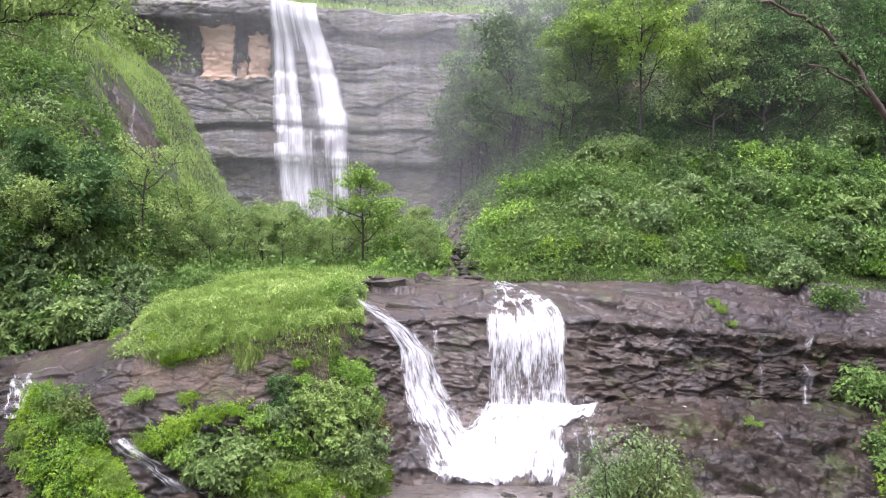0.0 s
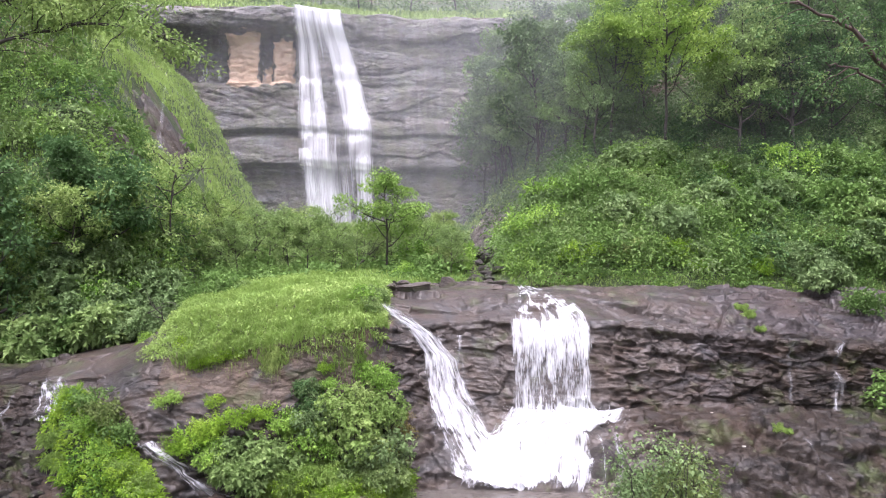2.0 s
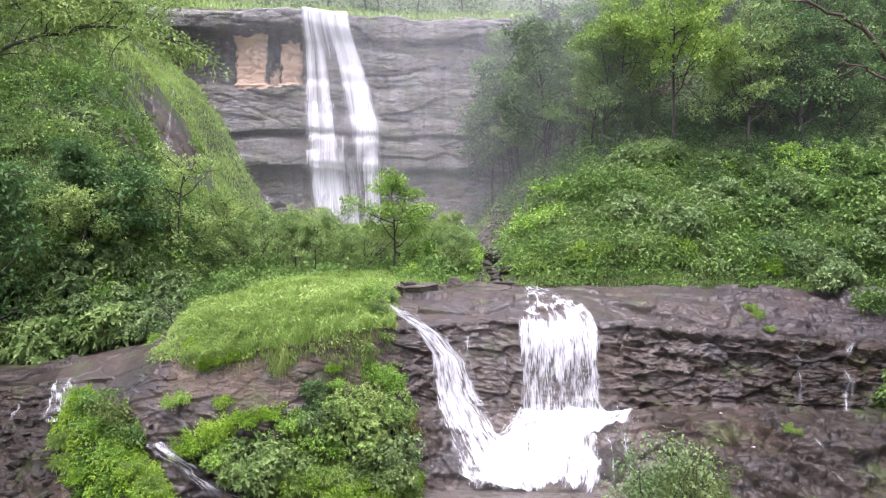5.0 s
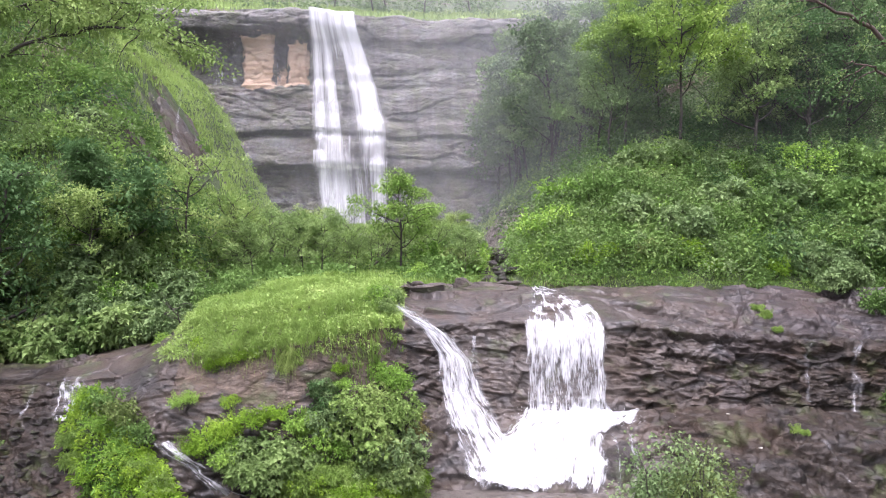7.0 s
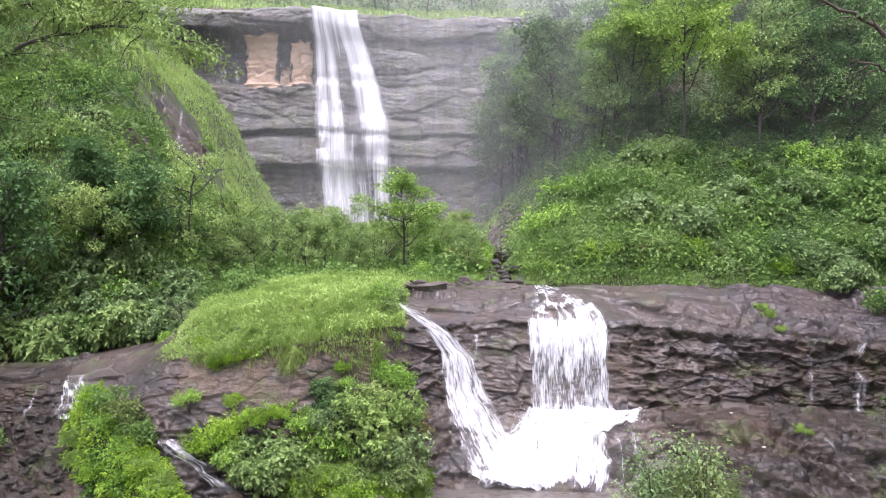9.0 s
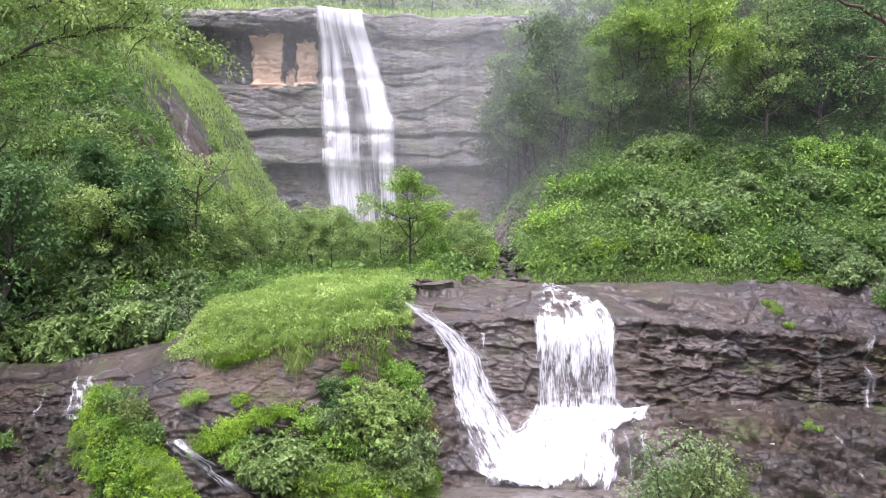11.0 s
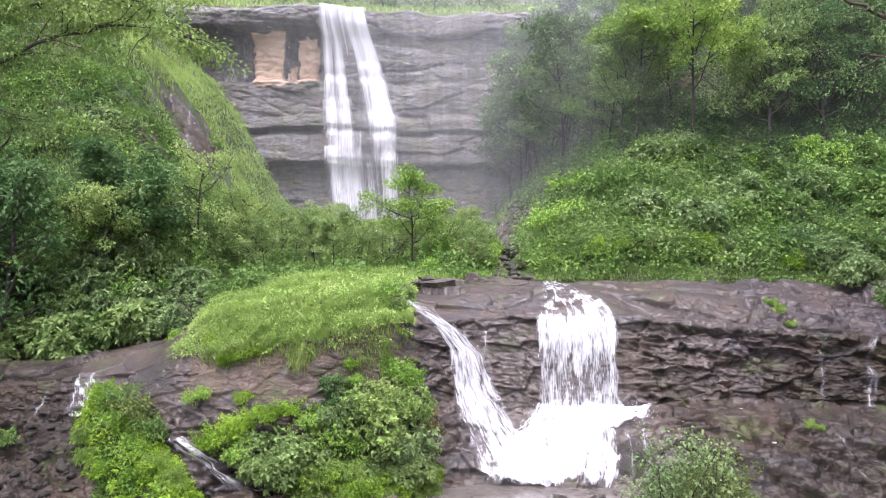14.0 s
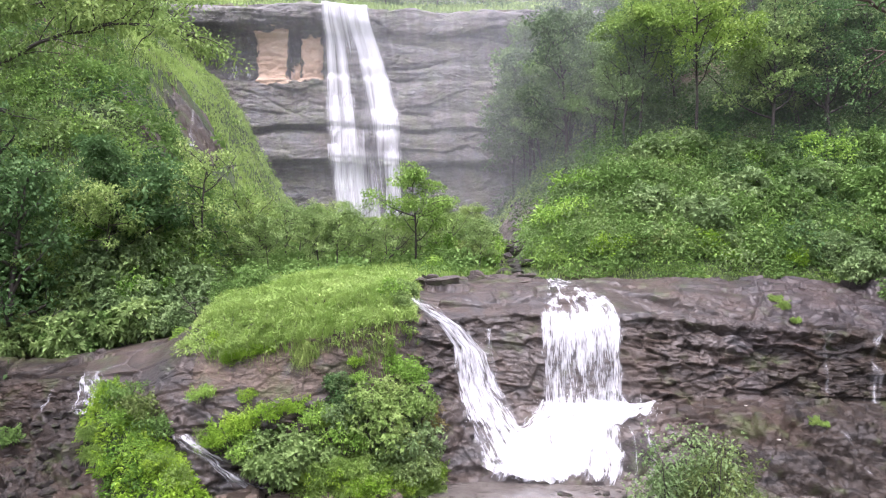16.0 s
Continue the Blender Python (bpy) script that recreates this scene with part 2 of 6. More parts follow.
def dim_wet_rock(m, x0, x1, tint):
    """Darkens the wet rock's colour from x0 to x1, with a ragged border, to dim that side."""
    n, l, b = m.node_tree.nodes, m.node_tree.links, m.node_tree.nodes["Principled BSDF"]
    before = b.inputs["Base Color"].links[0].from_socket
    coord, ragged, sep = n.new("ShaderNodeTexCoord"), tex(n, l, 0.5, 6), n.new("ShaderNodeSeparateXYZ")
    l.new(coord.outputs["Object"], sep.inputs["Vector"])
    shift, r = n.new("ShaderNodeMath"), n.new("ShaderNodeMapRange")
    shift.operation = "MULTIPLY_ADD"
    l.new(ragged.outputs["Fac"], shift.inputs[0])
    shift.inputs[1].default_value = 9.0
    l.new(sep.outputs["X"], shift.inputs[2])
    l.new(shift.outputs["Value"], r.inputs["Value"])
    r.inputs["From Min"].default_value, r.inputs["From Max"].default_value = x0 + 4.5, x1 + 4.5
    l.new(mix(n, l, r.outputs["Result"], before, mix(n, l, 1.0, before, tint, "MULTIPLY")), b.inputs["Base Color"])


# the ledge's wet right third is dimmed through its colour
dim_wet_rock(ROCK, 8.0, 11.5, (0.60, 0.57, 0.64))
add_scars(CLIFF, [(-18.65, 27.4, 1.75, 2.75), (-14.3, 27.2, 1.15, 2.4), (-18.2, 24.75, 2.1, 0.35), (-16.1, 26.0, 0.35, 0.9)])


def soil_material():
    m, n, l, b = material("grassy_soil")
    a, s = tex(n, l, 0.25, 6), tex(n, l, 6.0, 6)
    c = ramp(n, l, s.outputs["Fac"], [(0.3, (0.022, 0.032, 0.010)), (0.6, (0.045, 0.075, 0.018)), (0.8, (0.075, 0.115, 0.028))])
    earth = ramp(n, l, a.outputs["Fac"], [(0.56, (0, 0, 0)), (0.66, (0.8,) * 3)])
    l.new(mix(n, l, earth.outputs["Color"], c.outputs["Color"], (0.085, 0.06, 0.042)), b.inputs["Base Color"])
    b.inputs["Roughness"].default_value = 0.85
    bump(n, l, b, s.outputs["Fac"], 1.0, 0.2)
    return m


SOIL = soil_material()


def leaf_material(name, dark, mid, light, odd, gloss=0.6, thin=0.33, patch=0.5):
    """Leaves: a tone of its own for each leaf, drifting from clump to clump."""
    m, n, l, b = material(name)
    geo = n.new("ShaderNodeNewGeometry")
    info = n.new("ShaderNodeObjectInfo")
    drift = n.new("ShaderNodeTexNoise")
    drift.inputs["Scale"].default_value, drift.inputs["Detail"].default_value = patch, 3
    l.new(geo.outputs["Position"], drift.inputs["Vector"])
    add = n.new("ShaderNodeMath")
    add.operation = "MULTIPLY_ADD"
    l.new(geo.outputs["Random Per Island"], add.inputs[0])
    add.inputs[1].default_value = 0.13
    shift = n.new("ShaderNodeMath")
    shift.operation = "MULTIPLY_ADD"
    l.new(drift.outputs["Fac"], shift.inputs[0])
    shift.inputs[1].default_value, shift.inputs[2].default_value = 1.25, -0.28
    l.new(shift.outputs["Value"], add.inputs[2])
    own = n.new("ShaderNodeMath")
    own.operation = "MULTIPLY_ADD"
    l.new(info.outputs["Random"], own.inputs[0])
    own.inputs[1].default_value = 0.22
    l.new(add.outputs["Value"], own.inputs[2])
    c = ramp(n, l, own.outputs["Value"], [(0.12, dark), (0.5, mid), (0.86, light), (1.0, odd)])
    l.new(c.outputs["Color"], b.inputs["Base Color"])
    b.inputs["Roughness"].default_value = gloss
    b.inputs["Specular IOR Level"].default_value = 0.09
    t, s = n.new("ShaderNodeBsdfTranslucent"), n.new("ShaderNodeMixShader")
    l.new(c.outputs["Color"], t.inputs["Color"])
    s.inputs["Fac"].default_value = thin
    l.new(b.outputs["BSDF"], s.inputs[1])
    l.new(t.outputs["BSDF"], s.inputs[2])
    l.new(s.outputs["Shader"], n["Material Output"].inputs["Surface"])
    return m


GRASS = leaf_material("meadow_grass", (0.115, 0.19, 0.045), (0.228, 0.35, 0.088), (0.325, 0.45, 0.13), (0.40, 0.45, 0.18), 0.5, 0.35, 0.6)
HILLGRASS = leaf_material("hill_grass", (0.15, 0.225, 0.062), (0.265, 0.385, 0.11), (0.36, 0.48, 0.16), (0.44, 0.50, 0.22), 0.6, 0.3, 0.35)
SHRUB = leaf_material("shrub_leaves", (0.062, 0.115, 0.032), (0.115, 0.205, 0.054), (0.175, 0.285, 0.082), (0.24, 0.33, 0.11))
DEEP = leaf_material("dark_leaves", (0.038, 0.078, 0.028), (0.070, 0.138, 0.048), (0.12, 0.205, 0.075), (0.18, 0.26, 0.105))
PALE = leaf_material("grey_green_leaves", (0.075, 0.125, 0.05), (0.14, 0.215, 0.085), (0.22, 0.31, 0.13), (0.31, 0.37, 0.17))
SILVER = leaf_material("pale_grey_green_leaves", (0.095, 0.155, 0.052), (0.18, 0.27, 0.09), (0.28, 0.385, 0.14), (0.38, 0.45, 0.20))
MEADOW = leaf_material("bright_fresh_leaves", (0.08, 0.16, 0.026), (0.17, 0.31, 0.052), (0.28, 0.44, 0.09), (0.38, 0.47, 0.13), patch=0.9)
STRAW = leaf_material("trailing_grass", (0.08, 0.12, 0.03), (0.15, 0.21, 0.055), (0.22, 0.28, 0.085), (0.28, 0.29, 0.12), patch=1.2)
FRESHLEAF = leaf_material("light_green_leaves", (0.10, 0.175, 0.04), (0.165, 0.28, 0.06), (0.235, 0.36, 0.085), (0.30, 0.38, 0.11), patch=0.8)
BOUGHS = leaf_material("layered_bough_leaves", (0.055, 0.10, 0.032), (0.15, 0.235, 0.068), (0.30, 0.40, 0.13), (0.40, 0.45, 0.19), patch=0.3)
SUNNY = leaf_material("sunny_tree_leaves", (0.10, 0.175, 0.032), (0.19, 0.305, 0.06), (0.285, 0.41, 0.095), (0.33, 0.42, 0.14))
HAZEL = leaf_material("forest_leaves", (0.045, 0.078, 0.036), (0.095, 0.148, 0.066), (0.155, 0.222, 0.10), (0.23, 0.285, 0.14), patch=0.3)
SPRIG = leaf_material("pale_fresh_leaves", (0.10, 0.17, 0.045), (0.19, 0.29, 0.08), (0.29, 0.38, 0.13), (0.38, 0.42, 0.18))
OLIVE = leaf_material("olive_leaves", (0.07, 0.10, 0.03), (0.13, 0.18, 0.055), (0.21, 0.27, 0.09), (0.30, 0.31, 0.12))
HERB = leaf_material("fresh_green_leaves", (0.05, 0.11, 0.018), (0.10, 0.205, 0.032), (0.18, 0.31, 0.055), (0.27, 0.37, 0.08), patch=1.1)
LIME = leaf_material("yellow_green_leaves", (0.095, 0.18, 0.018), (0.185, 0.33, 0.032), (0.29, 0.44, 0.055), (0.36, 0.43, 0.09), patch=1.1)
DRY = leaf_material("dry_leaves", (0.07, 0.06, 0.02), (0.15, 0.13, 0.04), (0.20, 0.2, 0.06), (0.25, 0.16, 0.07))


def bark_material(name, a, b_):
    m, n, l, b = material(name)
    s = tex(n, l, 9.0, 6, (1, 1, 0.2))
    l.new(ramp(n, l, s.outputs["Fac"], [(0.3, a), (0.7, b_)]).outputs["Color"], b.inputs["Base Color"])
    b.inputs["Roughness"].default_value = 0.8
    bump(n, l, b, s.outputs["Fac"], 0.8, 0.03)
    return m


BARK = bark_material("dark_bark", (0.016, 0.013, 0.011), (0.05, 0.041, 0.032))
RED_BARK = bark_material("brown_bark", (0.028, 0.018, 0.014), (0.085, 0.056, 0.042))


def water_material(name, low, high, across, down, soft=0.75):
    """Falling white water: threads along the flow, open gaps between them. UV: across, down in metres, with the cover in the second map."""
    m, n, l, b = material(name)
    uv, cov = n.new("ShaderNodeUVMap"), n.new("ShaderNodeUVMap")
    uv.uv_map, cov.uv_map = "flow", "cover"

    def threads(sx, sy, detail, w):
        mp, t = n.new("ShaderNodeMapping"), n.new("ShaderNodeTexNoise")
        mp.inputs["Scale"].default_value, mp.inputs["Location"].default_value = (sx, sy, 1), (w, w, w)
        t.inputs["Scale"].default_value, t.inputs["Detail"].default_value, t.inputs["Roughness"].default_value = 1.0, detail, 0.6
        t.inputs["Distortion"].default_value = 0.25
        l.new(uv.outputs["UV"], mp.inputs["Vector"])
        l.new(mp.outputs["Vector"], t.inputs["Vector"])
        return t.outputs["Fac"]

    fine, wide = threads(across, down, 4.0, 3.1), threads(across * 0.25, down * 0.45, 2.0, 8.7)
    sep = n.new("ShaderNodeSeparateXYZ")
    l.new(cov.outputs["UV"], sep.inputs["Vector"])
    s1, s2, s3 = n.new("ShaderNodeMath"), n.new("ShaderNodeMath"), n.new("ShaderNodeMapRange")
    s1.operation = s2.operation = "ADD"
    l.new(fine, s1.inputs[0])
    l.new(wide, s1.inputs[1])
    l.new(s1.outputs["Value"], s2.inputs[0])
    l.new(sep.outputs["X"], s2.inputs[1])
    s3.inputs["From Min"].default_value, s3.inputs["From Max"].default_value = low, high
    l.new(s2.outputs["Value"], s3.inputs["Value"])
    s3.interpolation_type = "SMOOTHSTEP"
    b.inputs["Base Color"].default_value = (0.76, 0.775, 0.80, 1)
    b.inputs["Roughness"].default_value = 0.35
    tr, mx, thin, foam = n.new("ShaderNodeBsdfTransparent"), n.new("ShaderNodeMixShader"), n.new("ShaderNodeBsdfTranslucent"), n.new("ShaderNodeMixShader")
    thin.inputs["Color"].default_value = (0.9, 0.92, 0.94, 1)
    foam.inputs["Fac"].default_value = 0.35
    l.new(b.outputs["BSDF"], foam.inputs[1])
    l.new(thin.outputs["BSDF"], foam.inputs[2])
    l.new(s3.outputs["Result"], mx.inputs["Fac"])
    l.new(tr.outputs["BSDF"], mx.inputs[1])
    l.new(foam.outputs["Shader"], mx.inputs[2])
    l.new(mx.outputs["Shader"], n["Material Output"].inputs["Surface"])
    bump(n, l, b, fine, 0.8, 0.06)
    return m


FALL_NEAR = water_material("near_white_water", 0.86, 1.50, 26.0, 2.7)
FALL_THIN = water_material("thin_water_veil", 0.78, 1.75, 26.0, 2.0)
FALL_FAR = water_material("far_white_water", 0.74, 1.66, 5.0, 0.13)


def pool_material():
    m, n, l, b = material("silty_water")
    s = tex(n, l, 3.0, 4)
    l.new(ramp(n, l, s.outputs["Fac"], [(0.3, (0.065, 0.058, 0.050)), (0.7, (0.105, 0.096, 0.086))]).outputs["Color"], b.inputs["Base Color"])
    b.inputs["Roughness"].default_value = 0.12
    b.inputs["IOR"].default_value = 1.33
    bump(n, l, b, s.outputs["Fac"], 0.35, 0.05)
    return m


POOL = pool_material()


# ---------------------------------------------------------------- mesh helpers
def mesh_of(name, v, f, mats, uvs=None, mat_index=None, soft=False):
    """A mesh from arrays of places and of triangles or quads."""
    v, f = np.asarray(v, np.float32), np.asarray(f, np.int32)
    me = bpy.data.meshes.new(name)
    me.vertices.add(len(v))
    me.vertices.foreach_set("co", v.ravel())
    k = f.shape[1]
    me.loops.add(f.size)
    me.loops.foreach_set("vertex_index", f.ravel())
    me.polygons.add(len(f))
    me.polygons.foreach_set("loop_start", np.arange(0, f.size, k, dtype=np.int32))
    if mat_index is not None:
        me.polygons.foreach_set("material_index", np.asarray(mat_index, np.int32))
    if soft:
        me.polygons.foreach_set("use_smooth", np.ones(len(f), bool))
    for label, per_vertex in (uvs or {}).items():
        layer = me.uv_layers.new(name=label)
        layer.data.foreach_set("uv", np.asarray(per_vertex, np.float32)[f.ravel()].ravel())
    me.update(calc_edges=True)
    for m in (mats if isinstance(mats, (list, tuple)) else [mats]):
        me.materials.append(m)
    return me


def grid_faces(rows, cols):
    i = np.arange(rows * cols).reshape(rows, cols)
    return np.stack([i[:-1, :-1], i[:-1, 1:], i[1:, 1:], i[1:, :-1]], -1).reshape(-1, 4)


def part(name, me, parent, label=""):
    ob = new(name, me)
    ob.parent = parent
    return tagged(ob, label)


def thing(name, place, label, category, group="", kind=""):
    ob = new(name)
    ob.empty_display_size = 0.2
    ob.matrix_basis = Matrix.Translation(place)
    return tagged(ob, label, category, group, kind)


def unit(a):
    return a / np.maximum(np.linalg.norm(a, axis=-1, keepdims=True), 1e-9)


def leaves(p, way, length, width, rng, droop=0.25):
    """Folded, pointed leaves at p, growing along way."""
    n = len(p)
    way = unit(way)
    side = unit(np.cross(way, rng.normal(size=(n, 3)) * 0.5 + (0, 0, 1)))
    up = np.cross(side, way)
    ln, wd = length[:, None], (length * width)[:, None]
    a = p + way * ln * 0.45 + side * wd + up * ln * 0.08
    b = p + way * ln * 0.45 - side * wd + up * ln * 0.08
    tip = p + way * ln - np.array((0, 0, 1)) * ln * droop
    v = np.stack([p, a, tip, b], 1).reshape(-1, 3)
    i = np.arange(n)[:, None] * 4
    return v, np.concatenate([i + (0, 1, 2), i + (0, 2, 3)], 0)


def join(pieces):
    vs, fs, at = [], [], 0
    for v, f in pieces:
        vs.append(v)
        fs.append(f + at)
        at += len(v)
    return np.concatenate(vs), np.concatenate(fs)


def tube(path, radii, sides=6):
    """A tapered limb along a path."""
    path = np.asarray(path, float)
    d = unit(np.gradient(path, axis=0))
    ref = np.where(np.abs(d[:, 2:3]) > 0.9, np.array([[1.0, 0, 0]]), np.array([[0, 0, 1.0]]))
    a = unit(np.cross(d, ref))
    b = np.cross(d, a)
    ang = np.arange(sides) * 2 * math.pi / sides
    v = path[:, None] + np.asarray(radii)[:, None, None] * (a[:, None] * np.cos(ang)[None, :, None] + b[:, None] * np.sin(ang)[None, :, None])
    i = np.arange(len(path) * sides).reshape(-1, sides)
    j = np.roll(i, -1, 1)
    q = np.stack([i[:-1], j[:-1], j[1:], i[1:]], -1).reshape(-1, 4)
    return v.reshape(-1, 3), np.concatenate([q[:, [0, 1, 2]], q[:, [0, 2, 3]]])


def limb(start, way, length, rng, bend=0.25, lift=0.15, n=7):
    pts, d = [np.array(start, float)], unit(np.array(way, float))
    for _ in range(n - 1):
        d = unit(d + rng.normal(size=3) * bend * 0.5 + np.array((0, 0, lift)) * 0.3)
        pts.append(pts[-1] + d * length / (n - 1))
    return np.array(pts)


def clump(centre, radius, count, size, width, rng, flat=0.7, droop=0.25):
    """A tuft of leaves round a centre, thickest on its outside."""
    d = unit(rng.normal(size=(count, 3)))
    r = radius * rng.uniform(0.25, 1.0, (count, 1)) ** 0.5
    p = centre + d * r * (1, 1, flat)
    return leaves(p, d * 0.8 + rng.normal(size=(count, 3)) * 0.45 + (0, 0, 0.25), size * rng.uniform(0.6, 1.25, count), width, rng, droop)


# ---------------------------------------------------------------- plants
def bush_meshes(seed, radius, height, lumps, per, size, width, mat, droop=0.3, bark=None):
    """Stems and foliage of a rounded, ragged bush."""
    rng = np.random.default_rng(seed)
    foliage, stems = [], []
    for k in range(lumps):
        a, r = rng.uniform(0, 2 * math.pi), radius * rng.uniform(0.05, 0.9) ** 0.7
        h = height * (1 - 0.62 * (r / radius) ** 2) * rng.uniform(0.32, 1.05)
        c = np.array((math.cos(a) * r, math.sin(a) * r, h))
        foliage.append(clump(c, radius * rng.uniform(0.20, 0.42), per, size, width, rng, 0.75, droop))
        if k % 3 == 0:
            base = np.array((math.cos(a) * r * 0.2, math.sin(a) * r * 0.2, -0.25))
            mid = (base + c) / 2 + rng.normal(size=3) * radius * 0.1
            stems.append(tube([base, mid, c, c + (c - mid) * 0.3], [0.024, 0.018, 0.010, 0.004], 3))
    # shoots stand out of the dome
    for k in range(9):
        a = rng.uniform(0, 2 * math.pi)
        s = np.array((math.cos(a) * radius * 0.45, math.sin(a) * radius * 0.45, height * rng.uniform(0.4, 0.75)))
        w = limb(s, (math.cos(a) * 0.7, math.sin(a) * 0.7, rng.uniform(0.2, 1.1)), radius * rng.uniform(0.5, 0.85), rng, 0.4, 0.0, 6)
        stems.append(tube(w, np.linspace(0.012, 0.003, 6), 3))
        for c in w[2:]:
            foliage.append(clump(c, radius * 0.13, max(per // 7, 4), size, width, rng, 0.8, droop))
    return mesh_of("stem", *join(stems), bark or BARK, soft=True), mesh_of("foliage", *join(foliage), mat)


def whorl_bush(seed, radius, height, lumps, tips, per, size, width, mat, droop=0.45, bark=None):
    """A shrub of rounded boughs, each ending in many shoots with a whorl of leaves round the tip."""
    rng = np.random.default_rng(seed)
    foliage, stems = [], []
    for k in range(lumps):
        a, r = k * 2.4 + rng.uniform(-0.4, 0.4), radius * 0.72 * math.sqrt((k + 0.3) / lumps)
        h = height * (1 - 0.55 * (r / radius) ** 2) * (0.82, 0.30, 0.62, 0.45)[k % 4] * rng.uniform(0.85, 1.1)
        c, own = np.array((math.cos(a) * r, math.sin(a) * r, h)), radius * rng.uniform(0.30, 0.44)
        d = unit(rng.normal(size=(tips, 3)) + (math.cos(a) * 0.4, math.sin(a) * 0.4, 0.35))
        tip = c + d * own * rng.uniform(0.5, 1.15, (tips, 1)) * (1, 1, 0.8)
        who = np.repeat(np.arange(tips), per)
        turn = np.tile(np.arange(per) * 2 * math.pi / per, tips) + np.repeat(rng.uniform(0, 6.3, tips), per)
        s1 = unit(np.cross(d, (0.3, 0.2, 1.0)))
        s2 = np.cross(d, s1)
        way = s1[who] * np.cos(turn)[:, None] + s2[who] * np.sin(turn)[:, None] + d[who] * rng.uniform(0.2, 0.9, (len(who), 1)) + rng.normal(size=(len(who), 3)) * 0.35
        foliage.append(leaves(tip[who], way, size * rng.uniform(0.6, 1.2, len(who)), width, rng, droop))
        base = np.array((math.cos(a) * r * 0.15, math.sin(a) * r * 0.15, -0.25))
        stems.append(tube([base, (base + c) / 2 + rng.normal(size=3) * radius * 0.08, c], [0.026, 0.018, 0.010], 4))
        for j in range(0, tips, 5):
            stems.append(tube([c, (c + tip[j]) / 2 + rng.normal(size=3) * 0.02, tip[j]], [0.009, 0.006, 0.003], 3))
    return mesh_of("stem", *join(stems), bark or BARK, soft=True), mesh_of("foliage", *join(foliage), mat)


def bush(name, place, meshes, label, category="shrub", group="", turn=0.0, scale=1.0):
    ob = thing(name, place, label, category, group)
    ob.matrix_basis = Matrix.Translation(place) @ Matrix.Rotation(turn, 4, "Z")
    ob.scale = (scale, scale, scale)
    part("stem", meshes[0], ob)
    part("foliage", meshes[1], ob)
    return ob


def tree_meshes(seed, height, spread, clear, limbs, per, size, width, mat, bark, tuft=0.9, lean=0.0, twigs=4, thick=0.018, flat=0.6, split=False):
    """Trunk with limbs, and a crown of many tufts at the ends of the twigs."""
    rng = np.random.default_rng(seed)
    trunk = limb((0, 0, -0.4), (lean, 0, 1), height * 0.92, rng, 0.14, 0.25, 10)
    wood, crown, arms = [tube(trunk, np.linspace(height * thick, height * 0.004, 10), 6)], [], []
    for k in range(limbs):
        at = clear + (1 - clear) * (k + rng.uniform(0, 0.8)) / limbs
        i = min(int(at * 9), 8)
        s = trunk[i] + (trunk[i + 1] - trunk[i]) * (at * 9 - i)
        a = k * 2.4 + rng.uniform(-0.5, 0.5)
        reach = spread * (1.05 - 0.65 * (at - clear) / (1 - clear)) * rng.uniform(0.7, 1.1)
        b = limb(s, (math.cos(a), math.sin(a), rng.uniform(0.25, 0.8)), reach, rng, 0.35, 0.2, 7)
        arm = [tube(b, np.linspace(height * thick * 0.45, 0.012, 7), 4 if split else 3)]
        for t in range(twigs):
            j = rng.integers(2, 7)
            w = limb(b[j], b[j] - b[j - 1] + rng.normal(size=3) * reach * 0.12, reach * rng.uniform(0.25, 0.5), rng, 0.5, 0.1, 4)
            arm.append(tube(w, np.linspace(0.025, 0.006, 4), 3))
            for c in (w[-1], w[2]):
                crown.append(clump(c, tuft * rng.uniform(0.6, 1.15), per, size, width, rng, flat))
        if split:
            arms.append(mesh_of("limb", *join(arm), bark, soft=True))
        else:
            wood += arm
    crown.append(clump(trunk[-1], tuft * 1.1, per * 2, size, width, rng, flat))
    return mesh_of("trunk", *join(wood), bark, soft=True), mesh_of("crown", *join(crown), mat), arms


def tree(place, meshes, label, group="", turn=0.0, scale=1.0, name="tree"):
    ob = thing(name, place, label, "tree", group)
    ob.matrix_basis = Matrix.Translation(place) @ Matrix.Rotation(turn, 4, "Z")
    ob.scale = (scale, scale, scale)
    stem = part("trunk", meshes[0], ob)
    for me in meshes[2]:
        part("limb", me, stem)
    part("crown", meshes[1], ob)
    return ob


def cover(name, spots, radius, density, size, mat, label, category, rng, width=0.26, tall=0.8):
    """Undergrowth without number: leafy domes of many sizes at the spots, as one object."""
    n = len(spots)
    rad = np.broadcast_to(np.asarray(radius, float), (n,)) * rng.uniform(0.45, 1.35, n)
    ln = np.broadcast_to(np.asarray(size, float), (n,)) * rng.uniform(0.7, 1.35, n)
    per = np.maximum((0.88 * density * rad ** 2 / ln ** 2).astype(int), 12)
    who = np.repeat(np.arange(n), per)
    d = unit(rng.normal(size=(len(who), 3)))
    d[:, 2] = np.abs(d[:, 2])
    bumps = 0.80 + 0.45 * vnoise(d[:, 0] * 2.3 + who * 7.1, d[:, 1] * 2.3, d[:, 2] * 2.3, 5)
    r = rad[who] * bumps * rng.uniform(0.72, 1.05, len(who))
    hi = (tall * rng.uniform(0.7, 1.3, n))[who]
    p = spots[who] + d * r[:, None] * np.stack([np.ones_like(hi), np.ones_like(hi), hi], 1)
    v, f = leaves(p, d * 0.7 + rng.normal(size=d.shape) * 0.4 + (0, 0, 0.05), ln[who] * rng.uniform(0.7, 1.27, len(who)), width, rng, 0.35)
    return tagged(new(name, mesh_of(name, v, f, mat)), label, category, kind="stuff")


